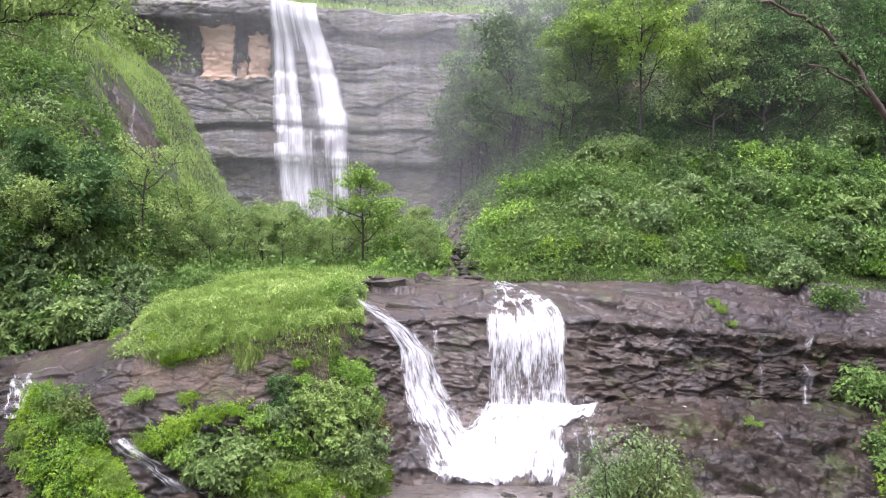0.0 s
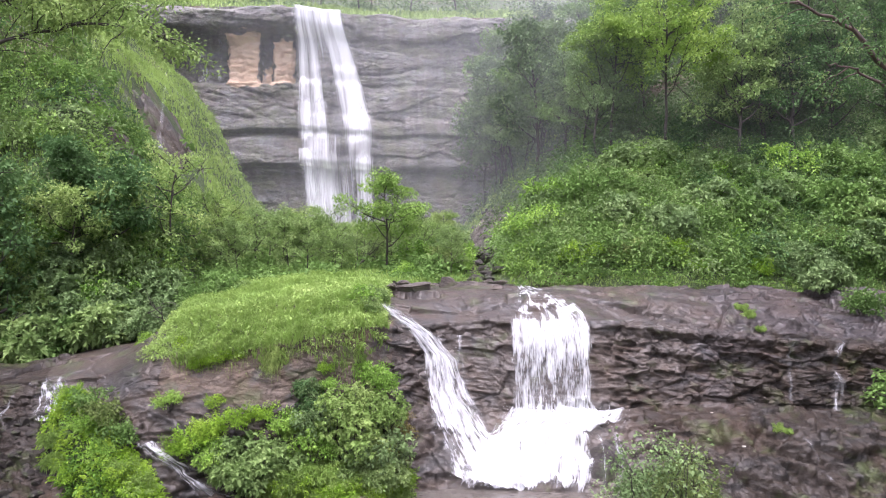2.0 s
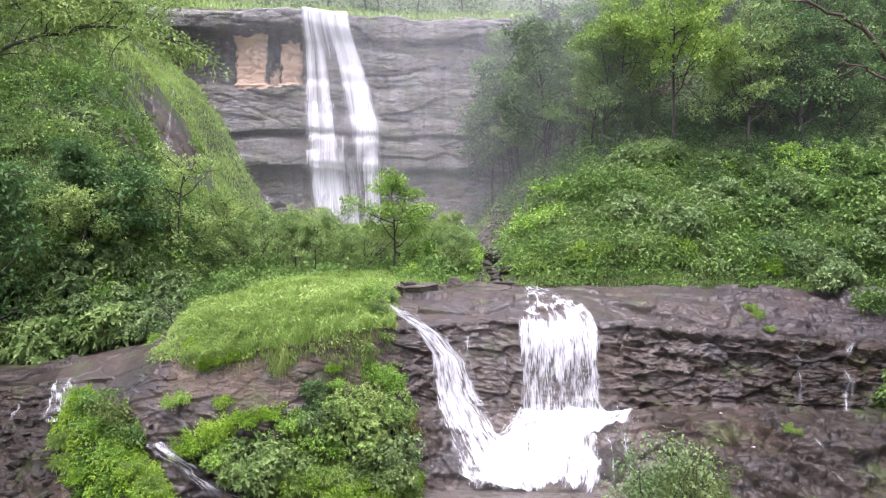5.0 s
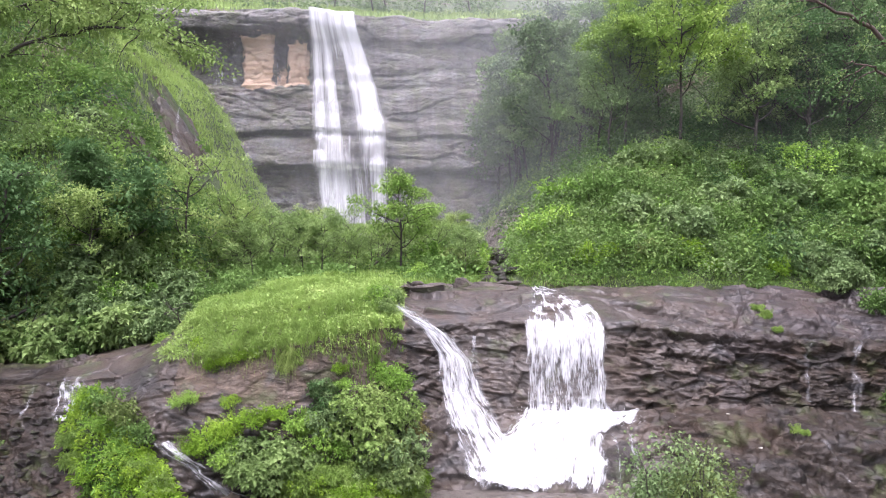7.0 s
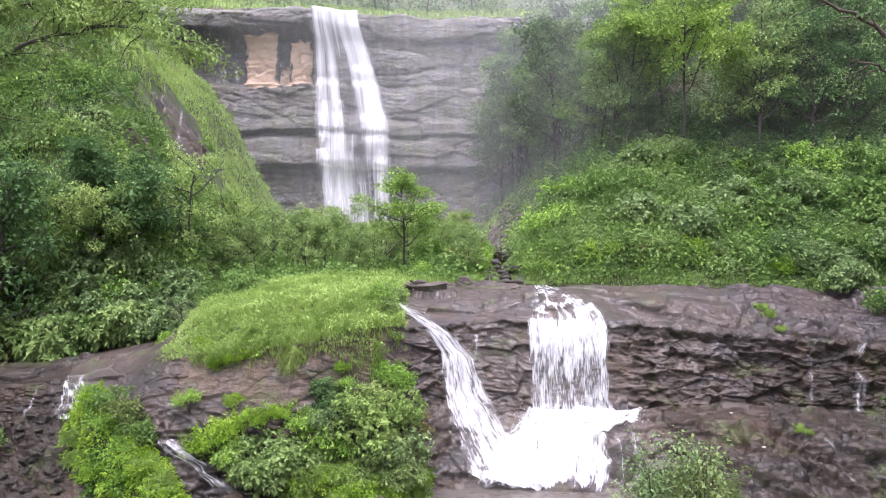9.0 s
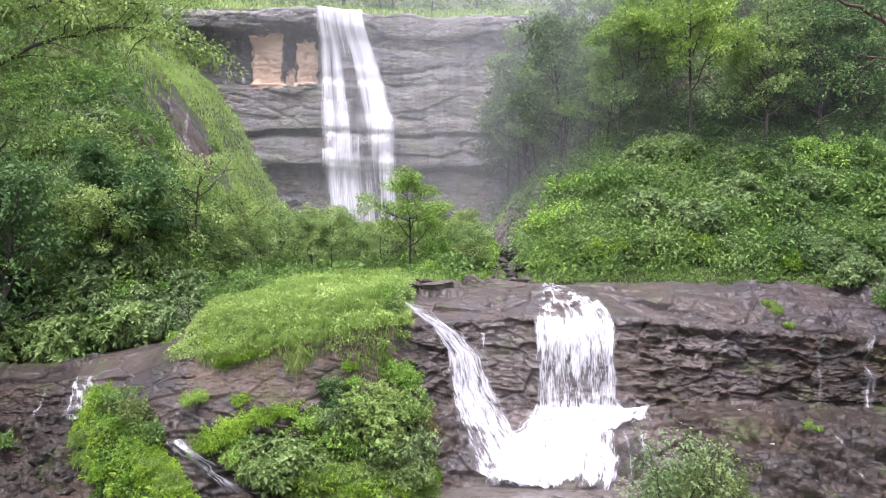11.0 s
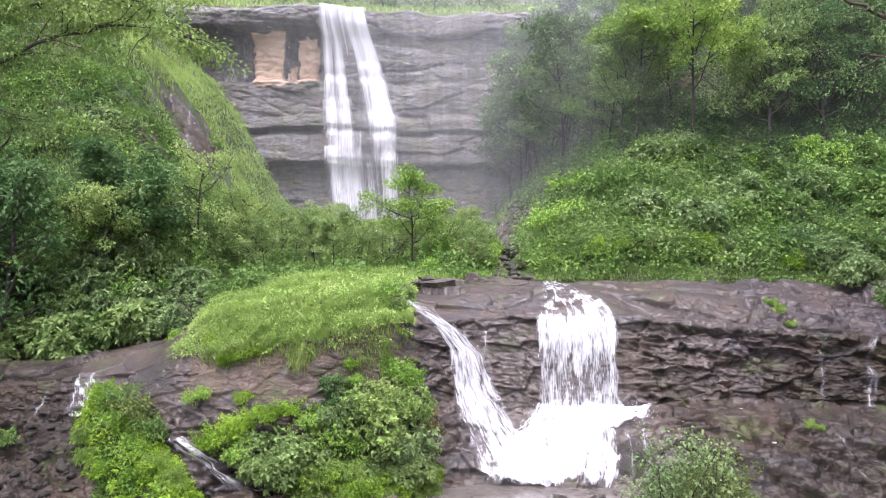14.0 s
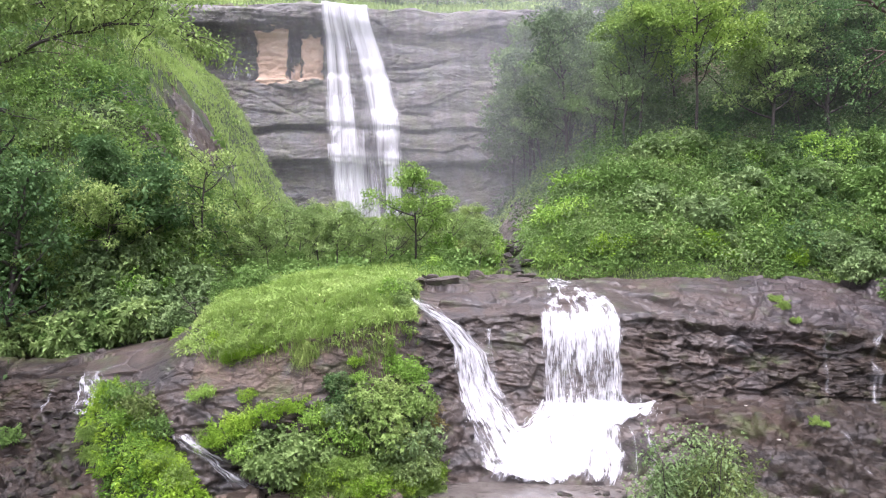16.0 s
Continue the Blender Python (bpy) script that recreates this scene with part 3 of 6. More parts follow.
def blades(name, roots, length, width, mat, label, category, rng, lean=0.5, kind="stuff", sway=(0.0, -0.25), rise=(0.62, 0.78)):
    """Long grass: bent blades of three triangles."""
    n = len(roots)
    a = rng.uniform(0, 2 * math.pi, n)
    out = np.stack([np.cos(a), np.sin(a), 0 * a], 1) * rng.uniform(0.1, 1.0, (n, 1)) * lean
    out[:, :2] += np.asarray(sway)
    side = np.stack([-np.sin(a), np.cos(a), 0 * a], 1) * (np.asarray(width) * rng.uniform(0.7, 1.3, n))[:, None]
    ln = (np.asarray(length) * rng.uniform(0.5, 1.3, n))[:, None]
    z = np.array((0, 0, 1.0))
    mid = roots + (z * rise[0] + out * 0.35) * ln
    tip = roots + (z * rise[1] + out * 1.05) * ln
    v = np.stack([roots - side, roots + side, mid + side * 0.8, mid - side * 0.8, tip], 1).reshape(-1, 3)
    i = np.arange(n)[:, None] * 5
    f = np.concatenate([i + (0, 1, 2), i + (0, 2, 3), i + (3, 2, 4)], 0)
    return tagged(new(name, mesh_of(name, v, f, mat)), label, category, kind=kind)
from mathutils.bvhtree import BVHTree

# ---------------------------------------------------------------- ground, ledge, cliff, pool
def axis(edges, steps):
    out = [np.arange(a, b, s) for a, b, s in zip(edges[:-1], edges[1:], steps)]
    return np.concatenate(out + [[edges[-1]]])


gx = axis([-1200, -300, -80, -40, 40, 80, 300, 1200], [150, 22, 2.5, 0.6, 2.5, 22, 150])
gy = axis([-400, -40, 18, 90, 180, 600, 3000], [60, 6, 0.5, 3, 30, 300])
GX, GY = np.meshgrid(gx, gy)
GZ = land(GX, GY)
tagged(new("ground", mesh_of("ground", np.stack([GX, GY, GZ], -1).reshape(-1, 3), grid_faces(*GX.shape), SOIL, soft=True)),
       "steep green monsoon valley ground of soil and grass", "ground", kind="structure")


def ledge_mesh():
    """The broad basalt ledge: smooth worn top, undercut brow, broken courses below."""
    xs = np.arange(-15.8, 18.2, 0.046)
    t = np.concatenate([np.linspace(0, 1, 60, False), np.linspace(1, 2, 32, False), np.linspace(2, 3, 88, False), np.linspace(3, 4, 44, False), np.linspace(4, 5, 44)])
    prof = ledge_profile(xs)
    Y = np.array([np.interp(t, range(6), [p[0][i] for p in prof]) for i in range(len(xs))])
    Z = np.array([np.interp(t, range(6), [p[1][i] for p in prof]) for i in range(len(xs))])
    for _ in range(3):
        Y[:, 1:-1] = (Y[:, :-2] + 2 * Y[:, 1:-1] + Y[:, 2:]) / 4
        Z[:, 1:-1] = (Z[:, :-2] + 2 * Z[:, 1:-1] + Z[:, 2:]) / 4
    round_ = np.hanning(27)[1:-1]
    round_ = round_ / round_.sum()
    even = lambda a: np.apply_along_axis(lambda c: np.convolve(np.pad(c, 12, mode="edge"), round_, "valid"), 0, a)
    Y, Z = even(Y), even(Z)
    X = np.repeat(xs[:, None], len(t), 1)
    dy, dz = np.gradient(Y, axis=1), np.gradient(Z, axis=1)
    ln = np.sqrt(dy ** 2 + dz ** 2) + 1e-6
    ny, nz = -dz / ln, dy / ln
    steep = smooth(0.3, 0.85, -ny)
    wx = X + 0.35 * fbm(X * 0.8, Y * 0.8, Z * 0.8, 3, 11)
    wz = Z + 0.16 * fbm(X * 0.5, Y * 0.6, 0, 3, 12) + 0.05 * np.sin(X * 0.35)
    h1, e1 = facets(wx * 0.70 + wz * 0.55, Y * 0.6, wz * 1.6 - wx * 0.30, 1.2, 21)
    h2, e2 = facets(wx * 1.9 + wz * 1.0, Y * 1.6, wz * 3.2 + wx * 0.5, 1.3, 31)
    h3, e3 = facets(wx * 0.42 + wz * 0.3, Y * 0.75, wz * 0.3, 1.0, 41)
    h4, e4 = facets(wx * 1.3, Y * 1.9, wz * 0.8, 1.0, 45)
    h5, e5 = facets(wx * 3.4 + wz * 1.5, Y * 2.6, wz * 5.2 - wx * 0.8, 1.4, 47)
    course = np.floor(wz / 0.15)
    flake = 0.12 * vnoise(wx * 0.9, course * 5.17, 0, 13) + 0.08 * vnoise(wx * 2.6, course * 9.1, 0, 14)
    fine = np.floor(wz / 0.075 + 0.6 * fbm(X * 0.8, Y, 0, 2, 19))
    flake += 0.05 * vnoise(wx * 3.6, fine * 3.3, 0, 15)
    broken = smooth(-0.35, 0.25, fbm(X * 0.35, Z * 0.6, 0, 3, 27))
    out = steep * (0.22 * h1 + 0.15 * h2 * (0.5 + 0.5 * broken) + 0.085 * h5 + flake * (0.12 + 0.22 * broken) - 0.06 * smooth(0.05, 0, e1) - 0.05 * smooth(0.06, 0, e2) * broken)
    out += (1 - steep) * (0.035 * h5 * broken + 0.28 * h3 + 0.19 * h4 * broken - 0.13 * smooth(0.04, 0, e3) - 0.09 * smooth(0.04, 0, e4) * broken)
    out += 0.018 * fbm(X * 4.0, Y * 4.0, Z * 5.0, 3, 51) + 0.12 * fbm(X * 0.6, Y * 0.6, Z, 3, 61)
    T = np.repeat(t[None], len(xs), 0)
    low = smooth(1.15, 0.95, T) * (1 - steep)
    out += low * (0.36 * h1 + 0.16 * h2 + 0.05 * h5 - 0.10 * smooth(0.06, 0, e1))
    out = out * (1 - 0.5 * smooth(-11.2, -10.2, X) * smooth(-7.0, -7.8, X))
    out = out * (1 - 0.55 * smooth(0.2, 1.2, X) * smooth(6.6, 5.6, X))
    out = out * (1 - 0.7 * smooth(-7.8, -6.8, X) * smooth(-0.6, -1.4, X) * smooth(1.9, 2.5, Z))
    # a dark undercut runs below the brow
    cut = np.exp(-((T - 2.82 - 0.12 * fbm(X * 0.9, 0, 0, 3, 71)) / 0.06) ** 2) * smooth(5.5, 6.5, X)
    out -= 0.22 * cut * (0.6 + 0.5 * vnoise(X * 0.9, 7.0))
    lip = np.exp(-((T - 3.06) / 0.10) ** 2) * smooth(5.5, 6.5, X)
    out += 0.16 * lip
    keep = smooth(5.0, 4.8, T)
    Y2, Z2 = Y + ny * out * keep, Z + nz * out * keep - 0.35 * smooth(4.7, 5.0, T)
    X2 = X + 0.06 * h2 * steep
    # the knoll's own rock is brown and dry
    f = grid_faces(*X.shape)[:, ::-1]
    edge = 0.5 * fbm(X * 0.9, Z * 0.9, 0, 3, 95)
    own = ((X > -7.2 + edge) & (X < -0.7 + edge) & (Z > 2.2 + edge) & (T > 1.6)).astype(int)
    # brown-stained rock, its colour also darkened to dim these parts: the broken foot on either side, and the seeping
    # wall beyond the falls
    ragged = 0.9 * fbm(X * 0.5, Z * 0.7, 3.0, 4, 97)
    brown = ((X > 6.6 + 2 * ragged) & (Z < 2.1 + 0.8 * ragged)) | ((X > 10.6 + 3 * ragged) & (Z < 4.0 + ragged)) | ((X < -9.2 + ragged) & (Z < 2.5 + 0.6 * smooth(-10.6, -11.6, X) + 0.5 * ragged))
    own = np.where(own > 0, 1, np.where(brown, 2, 0))
    index = own.ravel()[f[:, 0]]
    return mesh_of("rock_ledge", np.stack([X2, Y2, Z2], -1).reshape(-1, 3), f, [ROCK, EARTHY, DARK_STAINED], mat_index=index)


LEDGE = tagged(new("rock_ledge", ledge_mesh()), "broad wet grey-brown basalt ledge with broken courses", "rock ledge", kind="structure")
bpy.context.view_layer.update()
LEDGE_SKIN = BVHTree.FromObject(LEDGE, bpy.context.evaluated_depsgraph_get())


def front_of(x, z, otherwise):
    """Where the ledge's face stands at x and height z."""
    hit = LEDGE_SKIN.ray_cast(Vector((x, 12, z)), Vector((0, 1, 0)))[0]
    return hit.y if hit is not None and hit.y < 27 else otherwise


def top_of(x, y, otherwise=-1.0):
    """How high the ledge stands at (x, y)."""
    hit = LEDGE_SKIN.ray_cast(Vector((x, y, 12)), Vector((0, 0, -1)))[0]
    return hit.z if hit is not None else otherwise


FRONT, TOP = np.vectorize(front_of, otypes=[float]), np.vectorize(top_of, otypes=[float])


def cliff_depth(x, z):
    """How far the cliff's face stands towards the camera from its plane: brow, hollow under it, three leaning tiers."""
    x, z = np.asarray(x, float), np.asarray(z, float)
    beside = smooth(-9.0, -13.5, x)
    zz = z + 0.9 * fbm(x * 0.10, 2.0, 0, 3, 15)
    tiers = np.interp(zz, [8, 14.9, 15.5, 15.9, 18.6, 19.3, 19.7, 23.6, 24.4, 25.0, 30.4, 33], [1.0, 0.5, 0.45, 1.75, 1.35, 0.65, 1.55, 0.95, 0.75, 0.0, 0.0, 0.0])
    plain = np.interp(zz, [8, 15.5, 16.2, 20.7, 21.4, 26.0, 26.8, 33], [0.9, 0.6, 1.05, 0.75, 0.35, 0.45, 0.05, 0.0])
    out = tiers * (0.35 + 0.65 * beside) + plain * 0.65 * (1 - beside)
    brow = 1.5 * smooth(29.0, 30.9, zz) * smooth(34.4, 31.8, zz)
    hollow = 1.35 * smooth(24.6, 25.2, z) * smooth(30.6, 29.6, z) * smooth(-12.6, -13.4, x)
    slabs = 0.9 * (smooth(-20.5, -20.2, x) * smooth(-16.6, -16.9, x) + smooth(-15.6, -15.4, x) * smooth(-13.1, -13.3, x)) * smooth(24.5, 24.9, z) * smooth(30.1, 29.8, z)
    return out + brow * (0.4 + 0.6 * beside) - hollow + slabs + 1.3 * fbm(x * 0.06, z * 0.09, 0, 3, 5)


def cliff_mesh():
    xs, zs = np.arange(-44, 32, 0.22), np.arange(7.0, 33.8, 0.125)
    X, Z = np.meshgrid(xs, zs)
    wx = X + 1.1 * fbm(X * 0.3, Z * 0.4, 0, 3, 14)
    wz = Z + 1.1 * fbm(X * 0.09, Z * 0.16, 0, 4, 16) + 0.03 * X
    h1, e1 = facets(wx * 0.16, 0 * X + 0.5, wz * 0.42, 1.2, 61)
    h2, e2 = facets(wx * 0.42, 0 * X + 0.5, wz * 1.25, 1.4, 62)
    h3, e3 = facets(wx * 1.1, 0 * X + 0.5, wz * 2.8, 1.4, 63)
    rough = smooth(-0.45, 0.35, fbm(X * 0.11, Z * 0.17, 0, 3, 18))
    out = cliff_depth(X, Z) + 0.20 * h1 + (0.03 + 0.10 * rough) * h2 + (0.02 + 0.06 * rough) * h3
    out += 0.16 * fbm(X * 0.5, Z * 0.7, 0, 4, 81) - 0.20 * rough * smooth(0.06, 0.0, e2) - 0.12 * smooth(0.05, 0.0, e1)
    # short broken courses
    k = np.floor(wz / 0.62)
    out += 0.08 * vnoise(wx * 0.22, k * 4.3, 0, 33) * smooth(-0.1, 0.5, vnoise(X * 0.12, k * 2.9, 0, 34))
    Y = 80.2 - out
    top = smooth(32.3, 33.8, Z + 0.7 * fbm(X * 0.3, 4.0, 0, 3, 35))
    Y = Y + 3.2 * top
    Z = Z + top * (0.7 * fbm(X * 0.22, 1.0, 0, 4, 9) - 0.2)
    return mesh_of("cliff", np.stack([X, Y, Z], -1).reshape(-1, 3), grid_faces(*X.shape), CLIFF)


tagged(new("cliff", cliff_mesh()), "tall layered grey basalt cliff with two orange scars", "cliff", kind="structure")

px, py = np.meshgrid(np.linspace(-14, 16, 60), np.linspace(15, 22.5, 40))
tagged(new("pool_water", mesh_of("pool_water", np.stack([px, py, 0.03 * fbm(px, py)], -1).reshape(-1, 3), grid_faces(*px.shape), POOL, soft=True)),
       "shallow silty brown pool below the falls", "water", kind="structure")


# ---------------------------------------------------------------- falls
def sheet(rows, s, t, place, cover_of, across_m, down_m):
    """A skin of water: place(s, t) gives points, cover_of(s, t) how closed it is."""
    S, T = np.meshgrid(np.linspace(0, 1, s), np.linspace(0, 1, t))
    x, y, z = place(S, T)
    v = np.stack([x, y, z], -1).reshape(-1, 3)
    return mesh_of("water_sheet", v, grid_faces(t, s), rows, uvs={
        "flow": np.stack([S.ravel() * across_m, T.ravel() * down_m], 1), "cover": np.stack([cover_of(S, T).ravel(), 0 * S.ravel()], 1)}, soft=True)


def edge_fade(S, w=0.12):
    return smooth(0, w, S) * smooth(1, 1 - w, S)


far = thing("main_waterfall", (-8.5, 78, 10), "tall white twin-stream waterfall down the cliff", "waterfall")


def far_part(name, z0, z1, gap, seed, push, full=0.0):
    def place(S, T):
        z = z0 + (z1 - z0) * T + (z0 < 30) * (1 - T) * (0.55 * vnoise(S * 3.2 + seed, 0.5, 0, seed + 4) + 0.35 * vnoise(S * 9 + seed, 0.5, 0, seed + 5))
        k = np.maximum(33.2 - z, 0) / 22.8
        x = -12.95 + 1.25 * k + S * (4.7 + 3.6 * smooth(-0.15, 0.65, k) - 0.3 * k) + 0.25 * fbm(z * 0.35, S * 0.3, 0, 3, seed + 7)
        y = 80.0 - cliff_depth(x, np.minimum(z, 32.0)) - push - 0.3 * T - 0.35 * fbm(x * 1.2, z * 0.15, 0, 3, seed)
        y = y + 1.6 * smooth(32.2, 33.0, z)
        return x + 8.5, y - 78, z - 10

    def closed(S, T):
        mid = np.exp(-((S - 0.54) / 0.13) ** 2)
        return -0.50 * (1 - edge_fade(S, 0.10)) - 0.75 * smooth(0.60, 1.0, T) * (z1 > 12) - 0.9 * smooth(0.05 + 0.14 * (z0 > 20) + 0.26 * smooth(0.3, 0.6, S + 0.25 * vnoise(S * 6, seed)), 0, T) * (z0 < 30) - gap * mid * (0.4 + 0.6 * T) + 0.24 * np.exp(-T * 4) * (0.5 + 0.8 * vnoise(S * 4 + seed, 0.3, 0, seed + 8)) + full + 0.34 * np.exp(-((S - 0.83) / 0.11) ** 2) + 0.24 * np.exp(-((S - 0.17) / 0.12) ** 2) + 0.30 * vnoise(S * 4 + seed * 3, T * 2.2, 0, seed) + 0.16 * vnoise(S * 11 + seed * 3, T * 4, 0, seed + 1)

    part(name, sheet(FALL_FAR, 70, 90, place, closed, 7.2, abs(z1 - z0)), far)


far_part("upper_fall", 32.4, 9.4, 0.06, 1, 1.5, 0.20)
far_part("middle_fall", 23.6, 16.6, 0.05, 2, 1.9, -0.02)
far_part("lower_fall", 17.9, 9.4, 0.15, 3, 2.2, 0.02)

near = thing("ledge_waterfall", (4.0, 21.5, 0.0), "broad foaming white waterfall dropping off the ledge", "waterfall")


def near_curtain(S, T):
    """Runs over the ledge's top, spreads, then drops to the step."""
    k = np.clip(T / 0.42, 0, 1)
    y_top = 26.3 - 3.55 * k
    drop = np.clip((T - 0.42) / 0.58, 0, 1)
    left = np.interp(k, [0, 0.3, 0.6, 1], [3.62, 3.50, 3.25, 2.90]) - 0.05 * drop
    right = np.interp(k, [0, 0.2, 0.4, 0.7, 1], [4.05, 4.30, 4.62, 5.15, 5.62]) + 0.06 * drop
    x = left + (right - left) * S
    z_top = np.interp(y_top, [22.6, 23.0, 24.4, 27.5], [4.55, 4.72, 5.2, 5.62])
    z = np.where(drop > 0, 4.55 - 2.95 * drop ** 1.15, z_top)
    y = np.where(drop > 0, 22.72 - 0.85 * drop ** 0.55, y_top)
    z = np.where(drop > 0.02, z, np.maximum(z, TOP(x, y) + 0.03))
    y = np.where(drop > 0.02, np.minimum(y, FRONT(x, z, y) - 0.10), y)
    y = np.minimum.accumulate(y, axis=0)
    ripple = 0.10 * fbm(x * 4.5, z * 0.5, 0, 3, 6) + 0.05 * vnoise(x * 11, z * 1.2, 0, 7)
    return x - 4.0, y - 21.5 - ripple * (0.3 + drop), z + 0.05 + ripple * (1 - drop) * 0.8


part("curtain", sheet(FALL_NEAR, 130, 240, near_curtain, lambda S, T: 0.25 - 0.5 * (1 - edge_fade(S, 0.10)) - (0.30 + 0.26 * vnoise(S * 15, T * 48, 0, 9) + 0.26 * vnoise(S * 6, T * 16, 0, 10)) * smooth(0.455, 0.40, T) - 0.30 * smooth(0.86, 0.94, S) * smooth(0.35, 0.5, T) + 0.08 * smooth(0.42, 0.5, T) - 0.22 * smooth(0.5, 0.8, T) + 0.25 * smooth(0.9, 1.0, T), 2.6, 5.6), near)


def chute(S, T):
    """The slanting stream beside the knoll."""
    k = T * 7
    x = np.interp(k, range(8), [-1.10, -0.45, 0.22, 0.82, 1.05, 1.45, 1.90, 2.2])
    y = np.interp(k, range(8), [23.3, 22.9, 22.65, 22.45, 22.2, 21.7, 21.15, 20.5])
    z = np.interp(k, range(8), [4.85, 4.5, 4.05, 3.3, 2.3, 1.45, 0.7, 0.05])
    half = np.interp(k, range(8), [0.22, 0.36, 0.50, 0.60, 0.76, 1.08, 1.34, 1.42])
    rip = 0.09 * fbm(S * 9, T * 5, 0, 3, 17) + 0.05 * vnoise(S * 22, T * 9, 0, 3)
    o = S * 2 - 1
    x, y = x + o * half, y - 0.12 + 0.12 * o ** 2
    z = np.maximum(z - 0.25 * o * half * smooth(0.1, 0.4, T) + 0.1, np.minimum(TOP(x, y), z + 0.5) + 0.05)
    return x - 4.0, y - rip - 21.5, z + rip + 0.04


part("slanting_stream", sheet(FALL_NEAR, 70, 170, chute, lambda S, T: 0.28 - 0.55 * (1 - edge_fade(S, 0.20)) - 0.12 * smooth(0.3, 0.1, T) - 0.12 * np.exp(-((S - 0.8) / 0.15) ** 2) - 0.30 * np.exp(-((S - 0.22) / 0.14) ** 2 - ((T - 0.86) / 0.12) ** 2), 1.4, 7.5), near)


def apron(S, T):
    """Foam that spreads from the foot of the curtain down to the pool."""
    y = 22.05 - (1.55 + 0.35 * smooth(0.35, 0.65, S) + 0.2 * vnoise(S * 5, 0.3) + 0.14 * vnoise(S * 13, 0.7)) * T
    left = np.interp(T, [0, 0.5, 1], [2.75, 1.75, 1.0])
    right = np.interp(T, [0, 0.22, 0.36, 0.5, 1], [5.9, 6.65, 6.35, 5.4, 5.2])
    x = left + (right - left) * S + 0.25 * fbm(S * 3, T * 4, 0, 3, 44)
    z = np.interp(T, [0, 0.3, 0.6, 1], [1.72, 1.42, 0.78, -0.10])
    rip = 0.14 * fbm(x * 2.2, y * 2.2, 0, 4, 27) + 0.05 * vnoise(x * 9, y * 6, 0, 3)
    bed = np.minimum(TOP(x, y), 1.8)
    for _ in range(12):
        bed[1:-1] = (bed[:-2] + 2 * bed[1:-1] + bed[2:]) / 4
        bed[:, 1:-1] = (bed[:, :-2] + 2 * bed[:, 1:-1] + bed[:, 2:]) / 4
    z = np.maximum(z + 0.1, bed + 0.10)
    return x - 4.0, y - 21.5, z + rip + 0.06


part("foam_apron", sheet(FALL_NEAR, 110, 110, apron, lambda S, T: 0.36 - 0.60 * (1 - edge_fade(S, 0.14)) - 0.40 * smooth(0.90, 1, T) - 0.40 * smooth(0.86, 0.96, S) * smooth(0.36, 0.5, T) + 0.07 * vnoise(S * 9, T * 6) + 0.30 * vnoise(S * 14, T * 11, 0, 3) * smooth(0.7, 0.9, S), 2.4, 4.5), near)


def trickle(name, place, spine, half, label, seed, thin=0.05, spread=1.5, cling=True):
    """A thin thread of water; the spine holds (x, y, z)."""
    ob = thing(name, place, label, "waterfall", "small trickles")
    pts = np.array(spine, float)

    def lay(S, T):
        k = T * (len(pts) - 1)
        c = [np.interp(k, range(len(pts)), pts[:, i]) for i in range(3)]
        o = S * 2 - 1
        rip = 0.05 * fbm(S * 4 + seed, T * 6, 0, 3, seed)
        if pts[0, 1] < 24 and cling:
            c[1] = np.minimum.accumulate(FRONT(c[0] + o * half, c[2], c[1]) - 0.07, axis=0)
        return c[0] + o * half * (1 + (spread - 1) * T) * (1 + 0.35 * vnoise(T * 7 + seed, 0.2, 0, seed)) + rip - place[0] + 0.06 * fbm(T * 4 + seed, 0.4, 0, 3, seed), c[1] - rip - place[1] - 0.02, c[2] - place[2] + 0.03

    part("water_thread", sheet(FALL_THIN if half < 0.3 and cling else FALL_NEAR, 14, 60, lay, lambda S, T: thin - 0.08 * (half < 0.3 and cling) - 0.45 * (1 - edge_fade(S, 0.4)) - 0.15 * vnoise(S * 2, T * 6 + seed), half * 2, 2.0), ob)
    return ob


def spray_mesh(boxes, seed):
    """Flying drops: small white eight-sided specks, thickest near the water."""
    rng = np.random.default_rng(seed)
    pts = np.concatenate([rng.normal(size=(n, 3)) * np.array(sd) + np.array(c) for c, sd, n in boxes])
    r = rng.uniform(0.004, 0.010, len(pts))[:, None]
    corner = np.array([(1, 0, 0), (-1, 0, 0), (0, 1, 0), (0, -1, 0), (0, 0, 1.6), (0, 0, -1.6)])
    v = (pts[:, None] + corner[None] * r[:, None]).reshape(-1, 3)
    tri = np.array([(0, 2, 4), (2, 1, 4), (1, 3, 4), (3, 0, 4), (2, 0, 5), (1, 2, 5), (3, 1, 5), (0, 3, 5)])
    return mesh_of("spray", v, (np.arange(len(pts))[:, None, None] * 6 + tri[None]).reshape(-1, 3), DROPS)


DROPS, _n, _l, _b = material("water_drops")
_b.inputs["Base Color"].default_value = (0.8, 0.82, 0.84, 1)
_b.inputs["Roughness"].default_value = 0.3
part("spray", spray_mesh([((0.3, 0.0, 1.9), (0.9, 0.15, 0.16), 380), ((1.9, -0.1, 1.7), (0.25, 0.12, 0.10), 70), ((-2.9, 0.2, 2.3), (0.25, 0.25, 0.6), 160), ((-2.0, -0.8, 0.7), (0.4, 0.2, 0.2), 160),
                          ((-0.6, -0.9, 0.45), (0.8, 0.15, 0.10), 90)], 3), near, "white flying drops")
